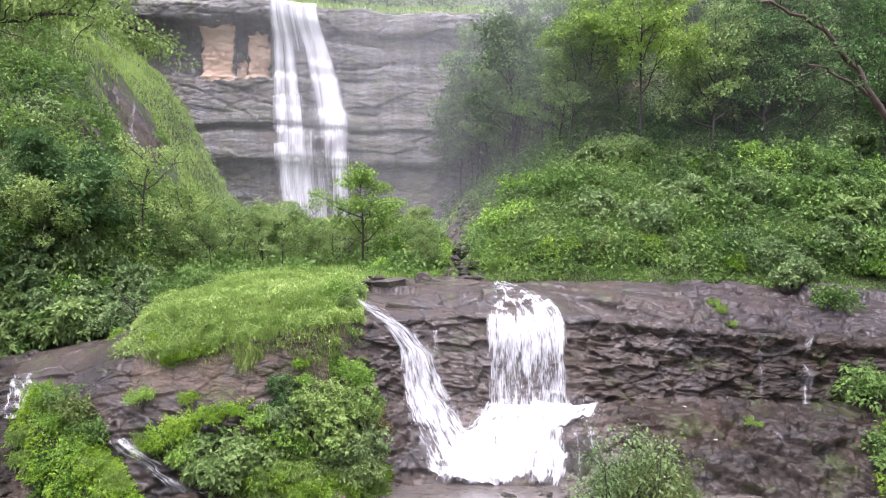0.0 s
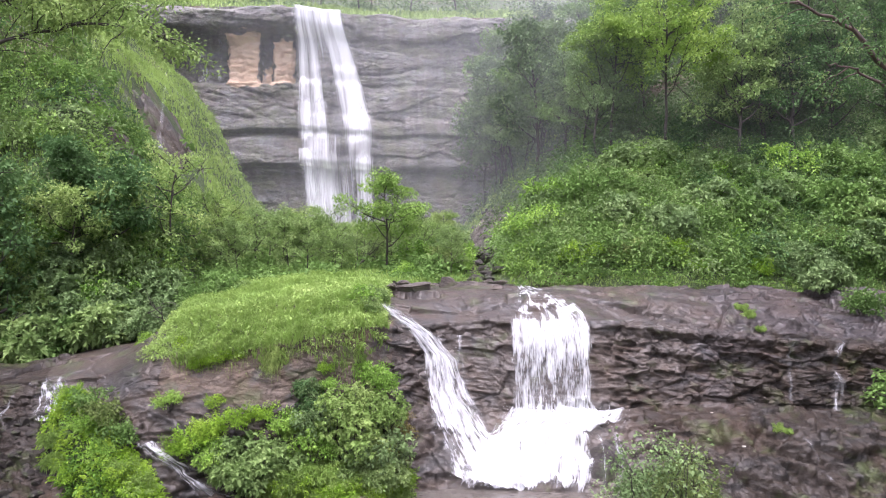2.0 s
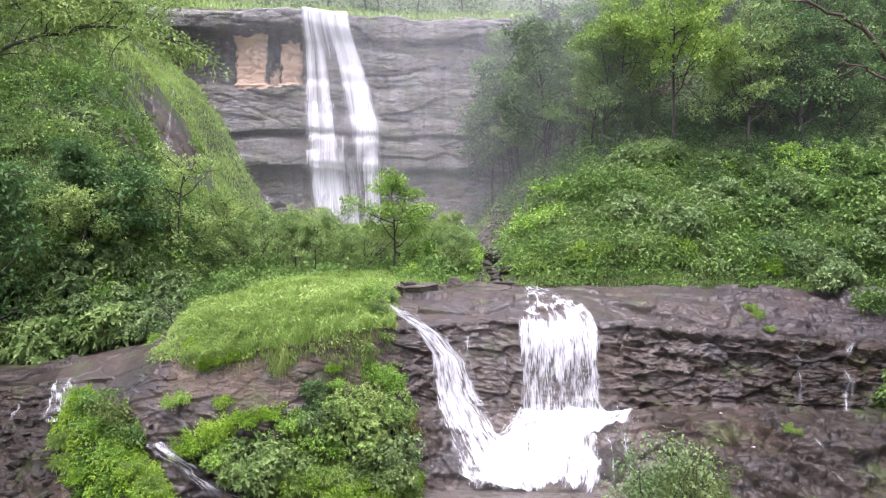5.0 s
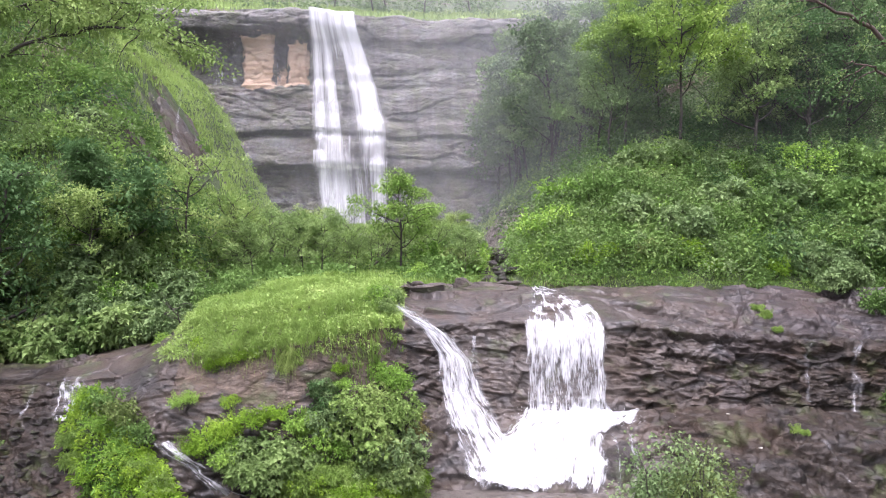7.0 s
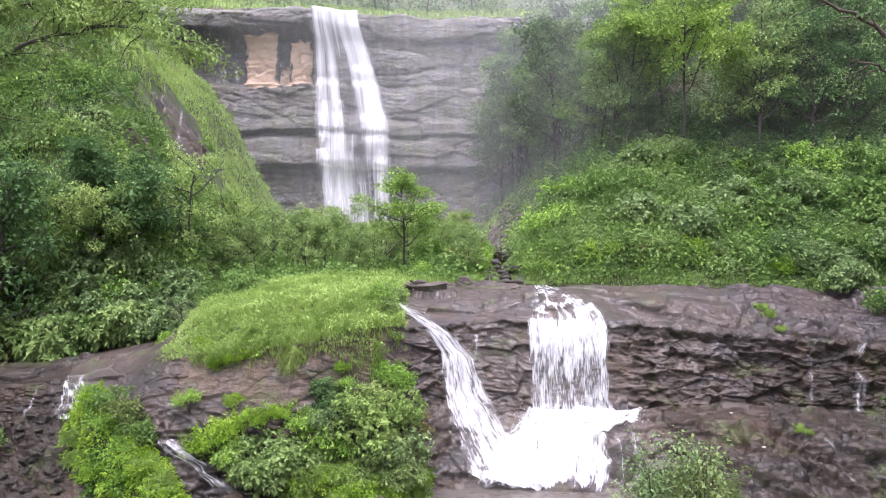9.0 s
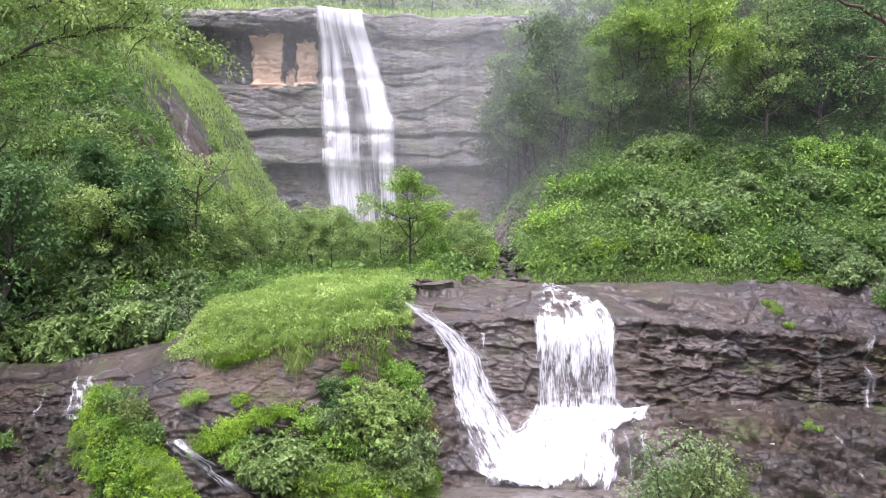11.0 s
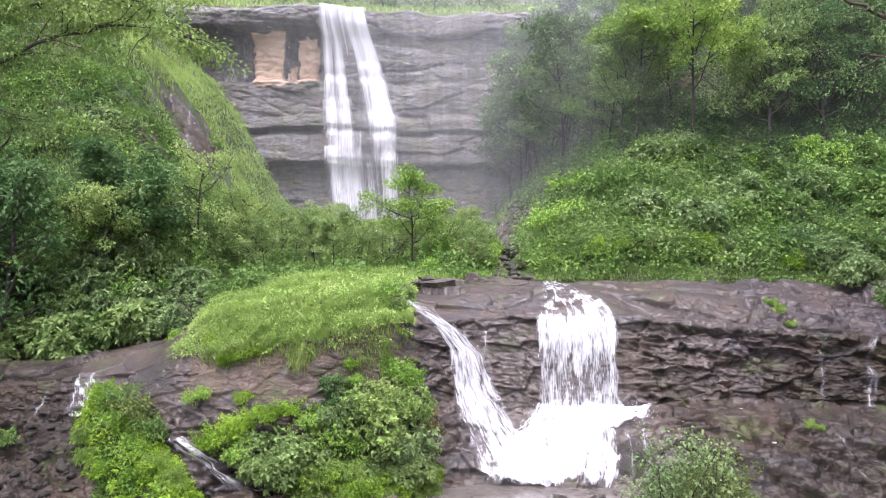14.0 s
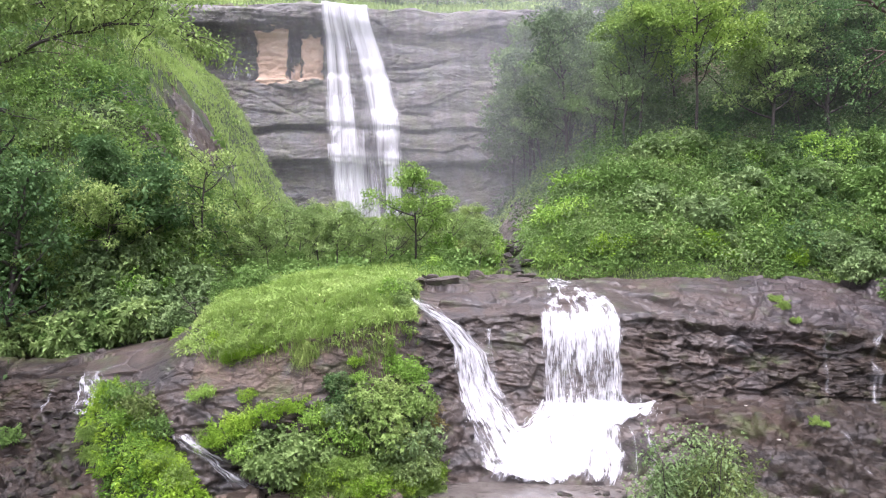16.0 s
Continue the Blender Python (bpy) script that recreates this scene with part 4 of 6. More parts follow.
# ---------------------------------------------------------------- mist between the woods and the cliff
def mist_material():
    """Fine drops that scatter white light, most of the air between them clear."""
    m, n, l, b = material("thin_mist")
    cov, puff = n.new("ShaderNodeUVMap"), tex(n, l, 0.09, 3)
    cov.uv_map = "cover"
    sep, times = n.new("ShaderNodeSeparateXYZ"), n.new("ShaderNodeMath")
    l.new(cov.outputs["UV"], sep.inputs["Vector"])
    uneven = ramp(n, l, puff.outputs["Fac"], [(0.25, (0.55,) * 3), (0.75, (1.0,) * 3)])
    times.operation = "MULTIPLY"
    l.new(sep.outputs["X"], times.inputs[0])
    l.new(uneven.outputs["Color"], times.inputs[1])
    air, drops, back, both, out = (n.new("ShaderNode" + k) for k in ("BsdfTransparent", "BsdfDiffuse", "BsdfTranslucent", "MixShader", "MixShader"))
    drops.inputs["Color"].default_value = back.inputs["Color"].default_value = (0.86, 0.88, 0.92, 1)
    l.new(drops.outputs["BSDF"], both.inputs[1])
    l.new(back.outputs["BSDF"], both.inputs[2])
    l.new(times.outputs["Value"], out.inputs["Fac"])
    l.new(air.outputs["BSDF"], out.inputs[1])
    l.new(both.outputs["Shader"], out.inputs[2])
    l.new(out.outputs["Shader"], n["Material Output"].inputs["Surface"])
    return m


MIST = mist_material()
mist = thing("mist", (6.0, 62.0, 10.0), "thin white mist drifting before the cliff", "mist", kind="stuff")
for n, (y, thick, x0) in enumerate([(34, 0.025, 3.0), (42, 0.065, 2.0), (50, 0.085, -20), (60, 0.095, -24), (71, 0.085, -26)]):
    def bank(S, T, y=y, n=n, x0=x0):
        x, z = x0 + (58 - x0) * S, 4 + 40 * T
        return x - 6.0, y + 2.2 * fbm(x * 0.06, z * 0.06, 0, 2, 90 + n) - 62.0, z - 10.0

    def body(S, T, y=y, thick=thick, x0=x0):
        x = x0 + (58 - x0) * S
        side = np.exp(-((x - 0.24 * y) / (0.28 * y + 3)) ** 2) + 0.22
        return thick * side * smooth(0, 0.16, T) * smooth(0, 0.12, S) * smooth(1, 0.8, S) * smooth(1.0, 0.85, T)

    part("mist_bank", sheet(MIST, 60, 40, bank, body, 84, 40), mist)

# ---------------------------------------------------------------- rocks and trickles
def rock_mesh(seed, flat=0.65, fine=2):
    """A broken boulder: a ball cut by planes."""
    rng = np.random.default_rng(seed)
    bm = bmesh.new()
    bmesh.ops.create_icosphere(bm, subdivisions=fine, radius=1.0)
    v = np.array([p.co for p in bm.verts])
    for k in range(9):
        n = unit(rng.normal(size=3))
        over = np.maximum(v @ n - rng.uniform(0.32, 0.72), 0)
        v = v - over[:, None] * n
    v = v * (1, rng.uniform(0.6, 0.9), flat) + 0.035 * fbm(v[:, 0] * 7 + seed, v[:, 1] * 7, v[:, 2] * 7, 3)[:, None] * v + 0.06 * vnoise(v[:, 0] * 4 + seed, v[:, 1] * 4, v[:, 2] * 4)[:, None] * v
    for p, q in zip(bm.verts, v):
        p.co = q
    me = bpy.data.meshes.new("boulder")
    bm.to_mesh(me)
    bm.free()
    me.materials.append(BOULDER)
    return me


LITTER, _n, _l, _b = material("pale_pebble")
_b.inputs["Base Color"].default_value = (0.6, 0.57, 0.52, 1)
ROCKS = [rock_mesh(k, (0.5, 0.65, 0.8, 0.45)[k % 4]) for k in range(8)]


BROWN = [me.copy() for me in ROCKS]
for me in BROWN:
    me.materials.clear()
    me.materials.append(HILLROCK)


def boulder(x, y, z, size, k, label, group):
    ob = tagged(new("boulder", ROCKS[k % 8]), label, "boulder", group)
    ob.matrix_basis = Matrix.Translation((x, y, z)) @ Matrix.Rotation(k * 2.1, 4, "Z")
    ob.scale = (size, size, size)
    return ob


rng = np.random.default_rng(3)
# slabs and stones along the back of the ledge's top, beside the stream
for k in range(30):
    x = -1.2 + 4.4 * (k + rng.uniform(0, 0.9)) / 30
    y = 26.6 + rng.uniform(-0.15, 0.9)
    size = rng.uniform(0.13, 0.30)
    slab = boulder(x, y, max(top_of(x, y), 5.3) + 0.07, size, 0, "", "")
    slab.data, slab.rotation_euler, slab.scale = BROWN[k % 8], (0, 0, rng.uniform(-0.4, 0.4)), (size * rng.uniform(1.2, 2.8), size * 1.1, size * rng.uniform(0.8, 1.2))
    tagged(slab, "dark wet slab of rock along the stream above the ledge", "boulder", "stream stones")
for k in range(8):
    x, y = rng.uniform(-0.8, 3.0), 27.2 + rng.uniform(-0.2, 0.6)
    boulder(x, y, max(top_of(x, y), 5.4) + 0.05, rng.uniform(0.14, 0.28), k, "dark wet stone along the stream above the ledge", "stream stones")
for k in range(30):
    y = 27.5 + 16 * (k / 30) ** 1.3
    x = 2.9 + 0.06 * (y - 27) + rng.normal() * 0.45
    boulder(x, y, float(land(x, y)) + 0.03, rng.uniform(0.15, 0.42), k + 3, "wet grey stone in the stream bed", "stream stones")
for k in range(110):
    y = 28.5 + 33 * rng.uniform() ** 1.4
    x = 3.4 + 0.095 * (y - 34) + rng.normal() * 0.6
    boulder(x, y, float(land(x, y)) + 0.12, rng.uniform(0.15, 0.5), k + 5, "brown-grey stone in the rocky gully", "gully stones")
# two long brown slabs that dam the stream behind the ledge
for x, y, long, high, turn in ((0.15, 25.75, 1.05, 0.36, 0.06), (2.1, 26.0, 1.1, 0.28, -0.04), (1.15, 26.45, 0.45, 0.42, 0.5), (-0.85, 25.7, 0.32, 0.24, 0.3)):
    slab = tagged(new("slab", rock_mesh(int(40 + 10 * x), 0.8, 4)), "long brown slab of rock lying along the back of the ledge", "slab", "stream slabs")
    slab.data.materials.clear()
    slab.data.materials.append(HILLROCK)
    slab.matrix_basis = Matrix.Translation((x, y, max(top_of(x, y), 5.3) + 0.06)) @ Matrix.Rotation(turn, 4, "Z")
    slab.scale = (long, 0.45, high)
# rubble at the foot of the ledge
for k in range(160):
    x = -14.8 + 5.4 * rng.uniform()
    y = 20.1 + rng.uniform(-1.5, 1.5)
    boulder(x, y, top_of(x, y) + rng.uniform(-0.02, 0.08), rng.uniform(0.10, 0.34) ** 1.15, k, "dark wet block in the rubble below the ledge", "rubble blocks")
for k in range(22):
    x = rng.uniform(3.2, 6.0)
    y = 19.2 + rng.uniform(-0.3, 0.5)
    boulder(x, y, max(ledge_z(x, y), -0.1) + 0.08, rng.uniform(0.10, 0.26), k, "small dark wet stone at the edge of the pool", "pool stones")
WASHED = boulder(5.25, 20.85, 0.7, 0.75, 1, "large dark boulder washed over by the falls", "")
WASHED.data, WASHED.scale = rock_mesh(31, 0.9, 5), (0.95, 0.8, 0.85)
boulder(5.95, 20.95, 0.65, 0.5, 5, "dark boulder beside the foam", "")


def outcrop(x0, x1, y0, y1, label, seed):
    """Bare rock that stands out of the slope, ragged at its border."""
    X, Y = np.meshgrid(np.linspace(x0, x1, 90), np.linspace(y0, y1, 90))
    Z = land(X, Y)
    e = np.minimum(np.minimum(X - x0, x1 - X) / (x1 - x0), np.minimum(Y - y0, y1 - Y) / (y1 - y0)) * 2
    c, b = blocks(X * 0.9, Y * 0.9, Z * 1.4, seed)
    up = -0.5 + 1.15 * smooth(0.0, 0.75, e + 0.9 * fbm(X * 0.7, Y * 0.5, 0, 4, seed)) + 0.45 * (c - 0.5) - 0.25 * smooth(0.08, 0, b)
    v = np.stack([X, Y - 0.35 * up, Z + up * 0.62], -1).reshape(-1, 3)
    tagged(new("rock_outcrop", mesh_of("rock_outcrop", v, grid_faces(90, 90), HILLROCK)), label, "rock outcrop", kind="structure")


outcrop(-15.9, -11.6, 31.8, 36.8, "dark brown rock bared on the grassy spur", 5)
outcrop(-16.6, -13.2, 40, 50, "grey rock under a thin trickle on the spur", 6)
outcrop(3.3, 6.6, 37, 63, "brown rocky gully at the foot of the slope", 7)

trickle("side_trickle", (13.0, 21.8, 2.0), [(13.42, 23.3, 4.05), (13.2, 22.8, 3.6), (13.03, 22.5, 3.18), (12.9, 22.1, 2.5), (12.71, 21.77, 1.94)], 0.13, "thin white trickle down the dark ledge", 1, 0.11, 2.6)
trickle("side_trickle", (11.3, 21.8, 2.0), [(11.9, 23.2, 3.96), (11.7, 22.7, 3.4), (11.5, 22.3, 2.8), (11.4, 22.0, 2.2)], 0.11, "faint trickle down the dark ledge", 2, 0.05)
trickle("side_trickle", (11.0, 20.0, 1.0), [(10.9, 20.7, 1.6), (11.04, 20.13, 1.27), (10.98, 19.9, 0.95), (11.1, 19.6, 0.6)], 0.10, "faint trickle over the low broken rock", 12, 0.0)
trickle("side_trickle", (-10.3, 22.0, 2.0), [(-10.75, 23.2, 2.72), (-10.6, 22.7, 2.45), (-10.45, 22.2, 2.1), (-10.35, 21.6, 1.7)], 0.66, "small fan of white water over the ledge", 3, 0.09, 1.15)
trickle("side_trickle", (-9.3, 22.0, 2.0), [(-9.6, 22.9, 2.5), (-9.35, 22.3, 2.2), (-9.1, 21.9, 2.0), (-8.9, 21.5, 1.6)], 0.28, "thin veil of water over the smooth rock", 13, 0.02, 1.2)
trickle("side_trickle", (-11.5, 21.0, 1.0), [(-11.9, 22.9, 2.65), (-11.74, 22.4, 2.25), (-11.8, 21.9, 1.8), (-11.53, 21.44, 1.44), (-11.6, 20.7, 1.0), (-11.14, 19.9, 0.6), (-11.0, 19.3, 0.3)], 0.05, "broken trickle through the rubble", 4, 0.05, 1.6)
trickle("side_trickle", (-6.0, 19.6, 0.5), [(-7.0, 19.7, 1.5), (-6.6, 19.55, 1.22), (-6.1, 19.5, 0.9), (-5.6, 19.4, 0.55), (-5.1, 19.3, 0.22)], 0.36, "short white cascade fanning out between two bushes", 5, 0.13, 1.8)
trickle("side_trickle", (1.5, 21.8, 2.0), [(1.4, 22.9, 4.0), (1.45, 22.69, 3.27), (1.61, 22.45, 2.27), (2.07, 21.78, 1.4)], 0.17, "thin veil of water on the rock between the falls", 6, 0.12)
trickle("spur_trickle", (-14.5, 44, 13), [(-16.2, 48.5, 17.3), (-15.6, 46.5, 16.3), (-15.0, 44.2, 14.4), (-14.6, 42.6, 13.1), (-14.0, 41.0, 12.2)], 0.22, "thin trickle down the grassy spur", 7, 0.05)
trickle("valley_stream", (-4, 60, 8), [(-6.5, 70, 9.2), (-6.2, 66, 8.6), (-5.8, 63, 8.4), (-5.2, 60, 8.0)], 0.5, "white water of the stream below the main fall", 8, 0.12)
trickle("valley_stream", (3.3, 29, 5.6), [(4.2, 36, 6.1), (3.7, 33, 5.9), (3.5, 30.5, 5.75), (3.3, 28.5, 5.68), (3.2, 26.4, 5.66)], 0.16, "narrow white stream between stones", 9, -0.02)

for n, (x, h, y) in enumerate([(4.72, 0.14, 19.92), (5.15, 0.10, 19.85), (5.62, 0.17, 19.95)]):
    trickle("boulder_trickle", (x, y, 0.5), [(x, y + 0.35, 1.62), (x, y + 0.05, 1.45), (x + 0.03, y - 0.04, 0.9), (x + 0.02, y - 0.08, 0.2)], h, "white water running over the dark boulder", 30 + n, 0.12, 1.3, False)

for n, x in enumerate((-21.3, -22.7, -16.5, -23.2)):
    spine = [(x + 0.15 * math.sin(k * 1.7 + n), 79.85 - float(cliff_depth(np.float64(x), np.float64(z))), z) for k, z in enumerate((29.6, 28.4, 27.2, 26.0, 24.9))]
    trickle("cliff_seep", (x, 80.0, 25.0), spine, 0.26, "thin pale seep down the cliff under the overhang", 20 + n, 0.16)

# ---------------------------------------------------------------- vegetation
def spots_in(x0, x1, y0, y1, n, rng, keep=lambda x, y: x == x, sink=0.1):
    x, y = rng.uniform(x0, x1, n), rng.uniform(y0, y1, n)
    k = keep(x, y) & (np.abs(x) < 0.80 * y + 2)
    x, y = x[k], y[k]
    return np.stack([x, y, land(x, y) - sink], 1)


gully = lambda x, y: (np.abs(x - 3.05 - 0.095 * (y - 34)) < 0.8 + 0.35 * (y < 37)) & (y > 27) & (y < 64)
right_foot = lambda x, y: (x > np.interp(y, [27, 40, 60, 80], [2.6, 3.6, 4.6, 6.0]) + 0.4) & ~gully(x, y)
near_slope = lambda x, y: right_foot(x, y) & (y < 34.2 + 0.16 * (x - 3))
left_foot = lambda x, y: x < -9.2 - 0.075 * (y - 24)
spur = lambda x, y: (y > 36) & (x > -8 - 0.30 * y) & (x < 0)

bare = lambda x, y: ((((x + 13.7) / 2.1) ** 2 + ((y - 34.3) / 2.4) ** 2 < 1.3 + 0.9 * vnoise(x * 1.2, y * 1.2, 0, 3)) | (((x + 14.9) / 1.6) ** 2 + ((y - 45) / 4.6) ** 2 < 1.2 + 0.9 * vnoise(x, y, 0, 4)))

cover("undergrowth", np.concatenate([spots_in(2, 34, 28.2, 46, 680, rng, near_slope), spots_in(3, 24, 28.5, 32, 330, rng, near_slope)]), 0.95, 4.6, 0.155, SHRUB, "dense mixed green undergrowth on the steep slope", "undergrowth", rng, 0.26, 1.05)
cover("undergrowth", spots_in(2, 34, 28.2, 44, 420, rng, near_slope), 0.9, 5.2, 0.15, PALE, "grey-green bushes among the undergrowth", "undergrowth", rng, 0.26, 1.15)
cover("undergrowth", spots_in(4.4, 18, 27.45, 28.7, 150, rng), 0.55, 5.5, 0.12, SHRUB, "low green bushes along the back of the ledge", "undergrowth", rng, 0.26, 0.9)
cover("undergrowth", spots_in(4.4, 16, 27.3, 28.4, 70, rng), 0.35, 5.5, 0.10, FRESHLEAF, "low fresh green herbs along the back of the ledge", "undergrowth", rng, 0.24, 0.7)
# haze over the slope's left half is put into these paler leaves
cover("undergrowth", spots_in(3.4, 12.5, 28.6, 37, 330, rng, near_slope), 0.85, 5.0, 0.15, SILVER, "green bushes low on the slope, leaves paled for haze", "undergrowth", rng, 0.26, 1.1)
cover("undergrowth", spots_in(2, 15, 28.1, 37, 290, rng, near_slope), 0.75, 5.2, 0.15, FRESHLEAF, "bright yellow-green bushes among the undergrowth", "undergrowth", rng)
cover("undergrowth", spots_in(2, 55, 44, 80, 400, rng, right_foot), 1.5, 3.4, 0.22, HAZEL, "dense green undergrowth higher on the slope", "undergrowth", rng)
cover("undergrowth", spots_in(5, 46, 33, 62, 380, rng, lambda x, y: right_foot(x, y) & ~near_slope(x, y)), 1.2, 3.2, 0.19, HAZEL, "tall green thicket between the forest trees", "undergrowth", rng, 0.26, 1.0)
cover("undergrowth", spots_in(8, 36, 38.5, 46, 190, rng, right_foot), 1.1, 3.6, 0.18, SHRUB, "green thicket under the forest trees", "undergrowth", rng, 0.26, 1.2)
# the shade beneath the canopy is put into this thicket's dark leaf colour
cover("undergrowth", spots_in(8, 36, 37.5, 45, 110, rng, right_foot), 1.2, 3.6, 0.18, DEEP, "thicket under the forest trees, dark leaves standing in for shade", "undergrowth", rng, 0.26, 1.2)
# darker leaves replace the shade that trees cast over the slope's right
cover("undergrowth", spots_in(12.0, 27, 28.2, 37.5, 340, rng, right_foot), 0.95, 5.0, 0.15, DEEP, "green bushes on the right of the slope, leaves darkened for tree shade", "undergrowth", rng, 0.26, 1.1)
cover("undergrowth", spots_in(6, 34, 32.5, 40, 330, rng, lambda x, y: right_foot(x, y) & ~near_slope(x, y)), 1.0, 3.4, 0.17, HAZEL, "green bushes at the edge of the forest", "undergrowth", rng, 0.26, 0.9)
cover("undergrowth", spots_in(-28, -7, 25.6, 38, 420, rng, lambda x, y: left_foot(x, y)), 0.95, 7.0, 0.21, SHRUB, "dense leafy undergrowth on the bank beside the ledge", "undergrowth", rng)
cover("undergrowth", spots_in(-28, -7, 25.6, 34, 150, rng, lambda x, y: left_foot(x, y)), 0.95, 7.0, 0.22, PALE, "grey-green leafy bushes on the bank", "undergrowth", rng)
cover("undergrowth", spots_in(-20, -8.3, 25.4, 32, 260, rng, lambda x, y: left_foot(x, y)), 0.9, 6.0, 0.19, SILVER, "pale green leafy bushes filling the bank", "undergrowth", rng, 0.27, 1.2)
cover("undergrowth", spots_in(-20, -8.3, 25.4, 34, 160, rng, lambda x, y: left_foot(x, y)), 0.8, 6.0, 0.16, FRESHLEAF, "light green bushes filling the bank", "undergrowth", rng, 0.27, 1.3)
cover("undergrowth", spots_in(-28, -7, 25.6, 38, 70, rng, lambda x, y: left_foot(x, y)), 1.0, 7.0, 0.24, DEEP, "dark leafy bushes on the bank", "undergrowth", rng)
cover("undergrowth", np.concatenate([spots_in(-36, -9, 38, 64, 90, rng, lambda x, y: left_foot(x, y) & ~spur(x, y)), spots_in(-30, -10, 36, 66, 22, rng, left_foot)]), 1.0, 7.0, 0.34, SHRUB, "scattered bushes on the spur", "undergrowth", rng)
cover("undergrowth", spots_in(-11, 5, 28.3, 70, 620, rng, lambda x, y: ~right_foot(x - 1, y) & ~left_foot(x, y) & ~gully(x, y) & ~((np.abs(x - 3 - 0.06 * (y - 27)) < 0.8) & (y < 45))), 0.85, 6.5, 0.22, SHRUB, "low green undergrowth on the valley floor", "undergrowth", rng)
cover("undergrowth", spots_in(-60, 60, 84, 110, 260, rng), 1.6, 4.5, 0.5, PALE, "pale misty bushes above the cliff", "undergrowth", rng)


cover("undergrowth", spots_in(-34, -9, 32, 68, 1300, rng, lambda x, y: left_foot(x, y) & ~bare(x, y), 0.25), 0.62, 3.6, 0.17, HILLGRASS, "soft bright green tufts covering the spur", "undergrowth", rng, 0.2, 0.55)
cover("undergrowth", spots_in(-34, -9, 34, 67, 110, rng, left_foot), 0.45, 5.0, 0.15, HERB, "small green tufts on the grassy spur", "undergrowth", rng)


def meadow(name, pts, length, width, mat, label, **more):
    return blades(name, pts, length, width, mat, label, "grass", rng, **more)


# the knoll's long grass, hanging over its front edge
gxk, gyk = rng.uniform(-8.7, -0.75, 60000), rng.uniform(20.3, 28.5, 60000)
front = np.array([p[3][0] for p in (ledge_profile(a) for a in gxk)]) - 0.12 + 0.25 * vnoise(gxk * 1.3, 2.0)
k = (gyk > front) & (gxk < -0.7 - 0.13 * (gyk - 21.5) + 0.3 * vnoise(gyk * 1.7, 8.0)) & (gxk > -6.95 - 0.95 * smooth(22.5, 24.0, gyk) + 0.35 * vnoise(gyk * 1.5, 4.0))
gxk, gyk = gxk[k], gyk[k]
gzk = np.maximum(TOP(gxk, gyk), np.where(gyk > 26.6, land(gxk, gyk), -1))
# the blades stand in tussocks, each with its own lean and height
tx, ty = np.floor(gxk / 0.28 + 0.6 * vnoise(gyk * 2, gxk)), np.floor(gyk / 0.28 + 0.6 * vnoise(gxk * 2, gyk + 9))
lean_a, lean_r = hash3(tx, ty, tx * 0, 4) * 2 * math.pi, 0.17 * hash3(tx, ty, tx * 0, 5)
tuft_h = 0.15 + 0.22 * hash3(tx, ty, tx * 0, 6) + 0.10 * vnoise(gxk * 0.9, gyk * 0.9, 0, 3)
roots = np.stack([(tx + 0.5) * 0.28 + (gxk - (tx + 0.5) * 0.28) * 0.75, gyk, gzk - 0.03], 1)
meadow("knoll_grass", roots, tuft_h, 0.0115, GRASS, "lush bright green long grass covering the knoll", lean=1.0, sway=np.stack([lean_r * np.cos(lean_a) * 4, lean_r * np.sin(lean_a) * 4 - 0.45 - 0.5 * (gyk < front[k] + 0.35)], 1))
# the longest grass hangs over the brown rock
fx = np.concatenate([rng.normal(-3.75, 0.22, 700), rng.normal(-5.0, 0.6, 260), rng.normal(-2.6, 0.35, 260), rng.normal(-1.75, 0.25, 240), rng.normal(-6.2, 0.4, 120)])
fz = np.interp(fx, [-7, -6, -5, -3.7, -3, -2.2, -1.5], [3.3, 3.3, 3.5, 3.6, 3.95, 4.2, 4.55]) + rng.normal(0, 0.14, len(fx))
swing = np.stack([0.5 * vnoise(fx * 5, 1.0, 0, 4), -0.35 + 0.25 * vnoise(fx * 6, 7.0, 0, 5)], 1)
meadow("hanging_grass", np.stack([fx, FRONT(fx, fz, 20.6) + 0.03, fz], 1), (0.30 + 0.35 * np.exp(-((fx + 3.75) / 0.3) ** 2)) * (1 + 0.4 * vnoise(fx * 8, 3.0, 0, 6)), 0.007, STRAW, "long yellow-green grass hanging over the brown rock", lean=0.55, sway=swing, rise=(0.25, -0.45))
hx, hy = rng.uniform(-7.8, -1.0, 2100), rng.uniform(20.6, 27.5, 2100)
hk = hy > np.array([ledge_profile(a)[3][0] for a in hx]) - 0.1
hz = TOP(hx[hk], hy[hk])
cover("knoll_herbs", np.stack([hx[hk], hy[hk], hz], 1), 0.26, 5.0, 0.10, HILLGRASS, "low bright green herbs among the knoll grass", "herbs", rng, 0.22, 0.8)
p = spots_in(-11, 5, 27.2, 45, 26000, rng, lambda x, y: ~right_foot(x - 1, y) & ~((np.abs(x - 3 - 0.06 * (y - 27)) < 0.5)), 0.03)
meadow("valley_grass", p, 0.32, 0.016, GRASS, "fresh green grass on the valley floor", lean=0.6)
bx, by = rng.uniform(-3.9, -0.7, 9000), rng.uniform(18.5, 19.9, 9000)
bz = TOP(bx, by)
bk = (bz > 0.02) & (vnoise(bx * 1.3, by * 1.3, 0, 8) > -0.2)
meadow("bank_grass", np.stack([bx, by, bz - 0.02], 1)[bk], 0.30, 0.014, GRASS, "bright green grass on the bank below the knoll", lean=0.9, sway=(0.0, -0.4))
p = spots_in(2.5, 24, 27.1, 29.5, 16000, rng, sink=0.03)
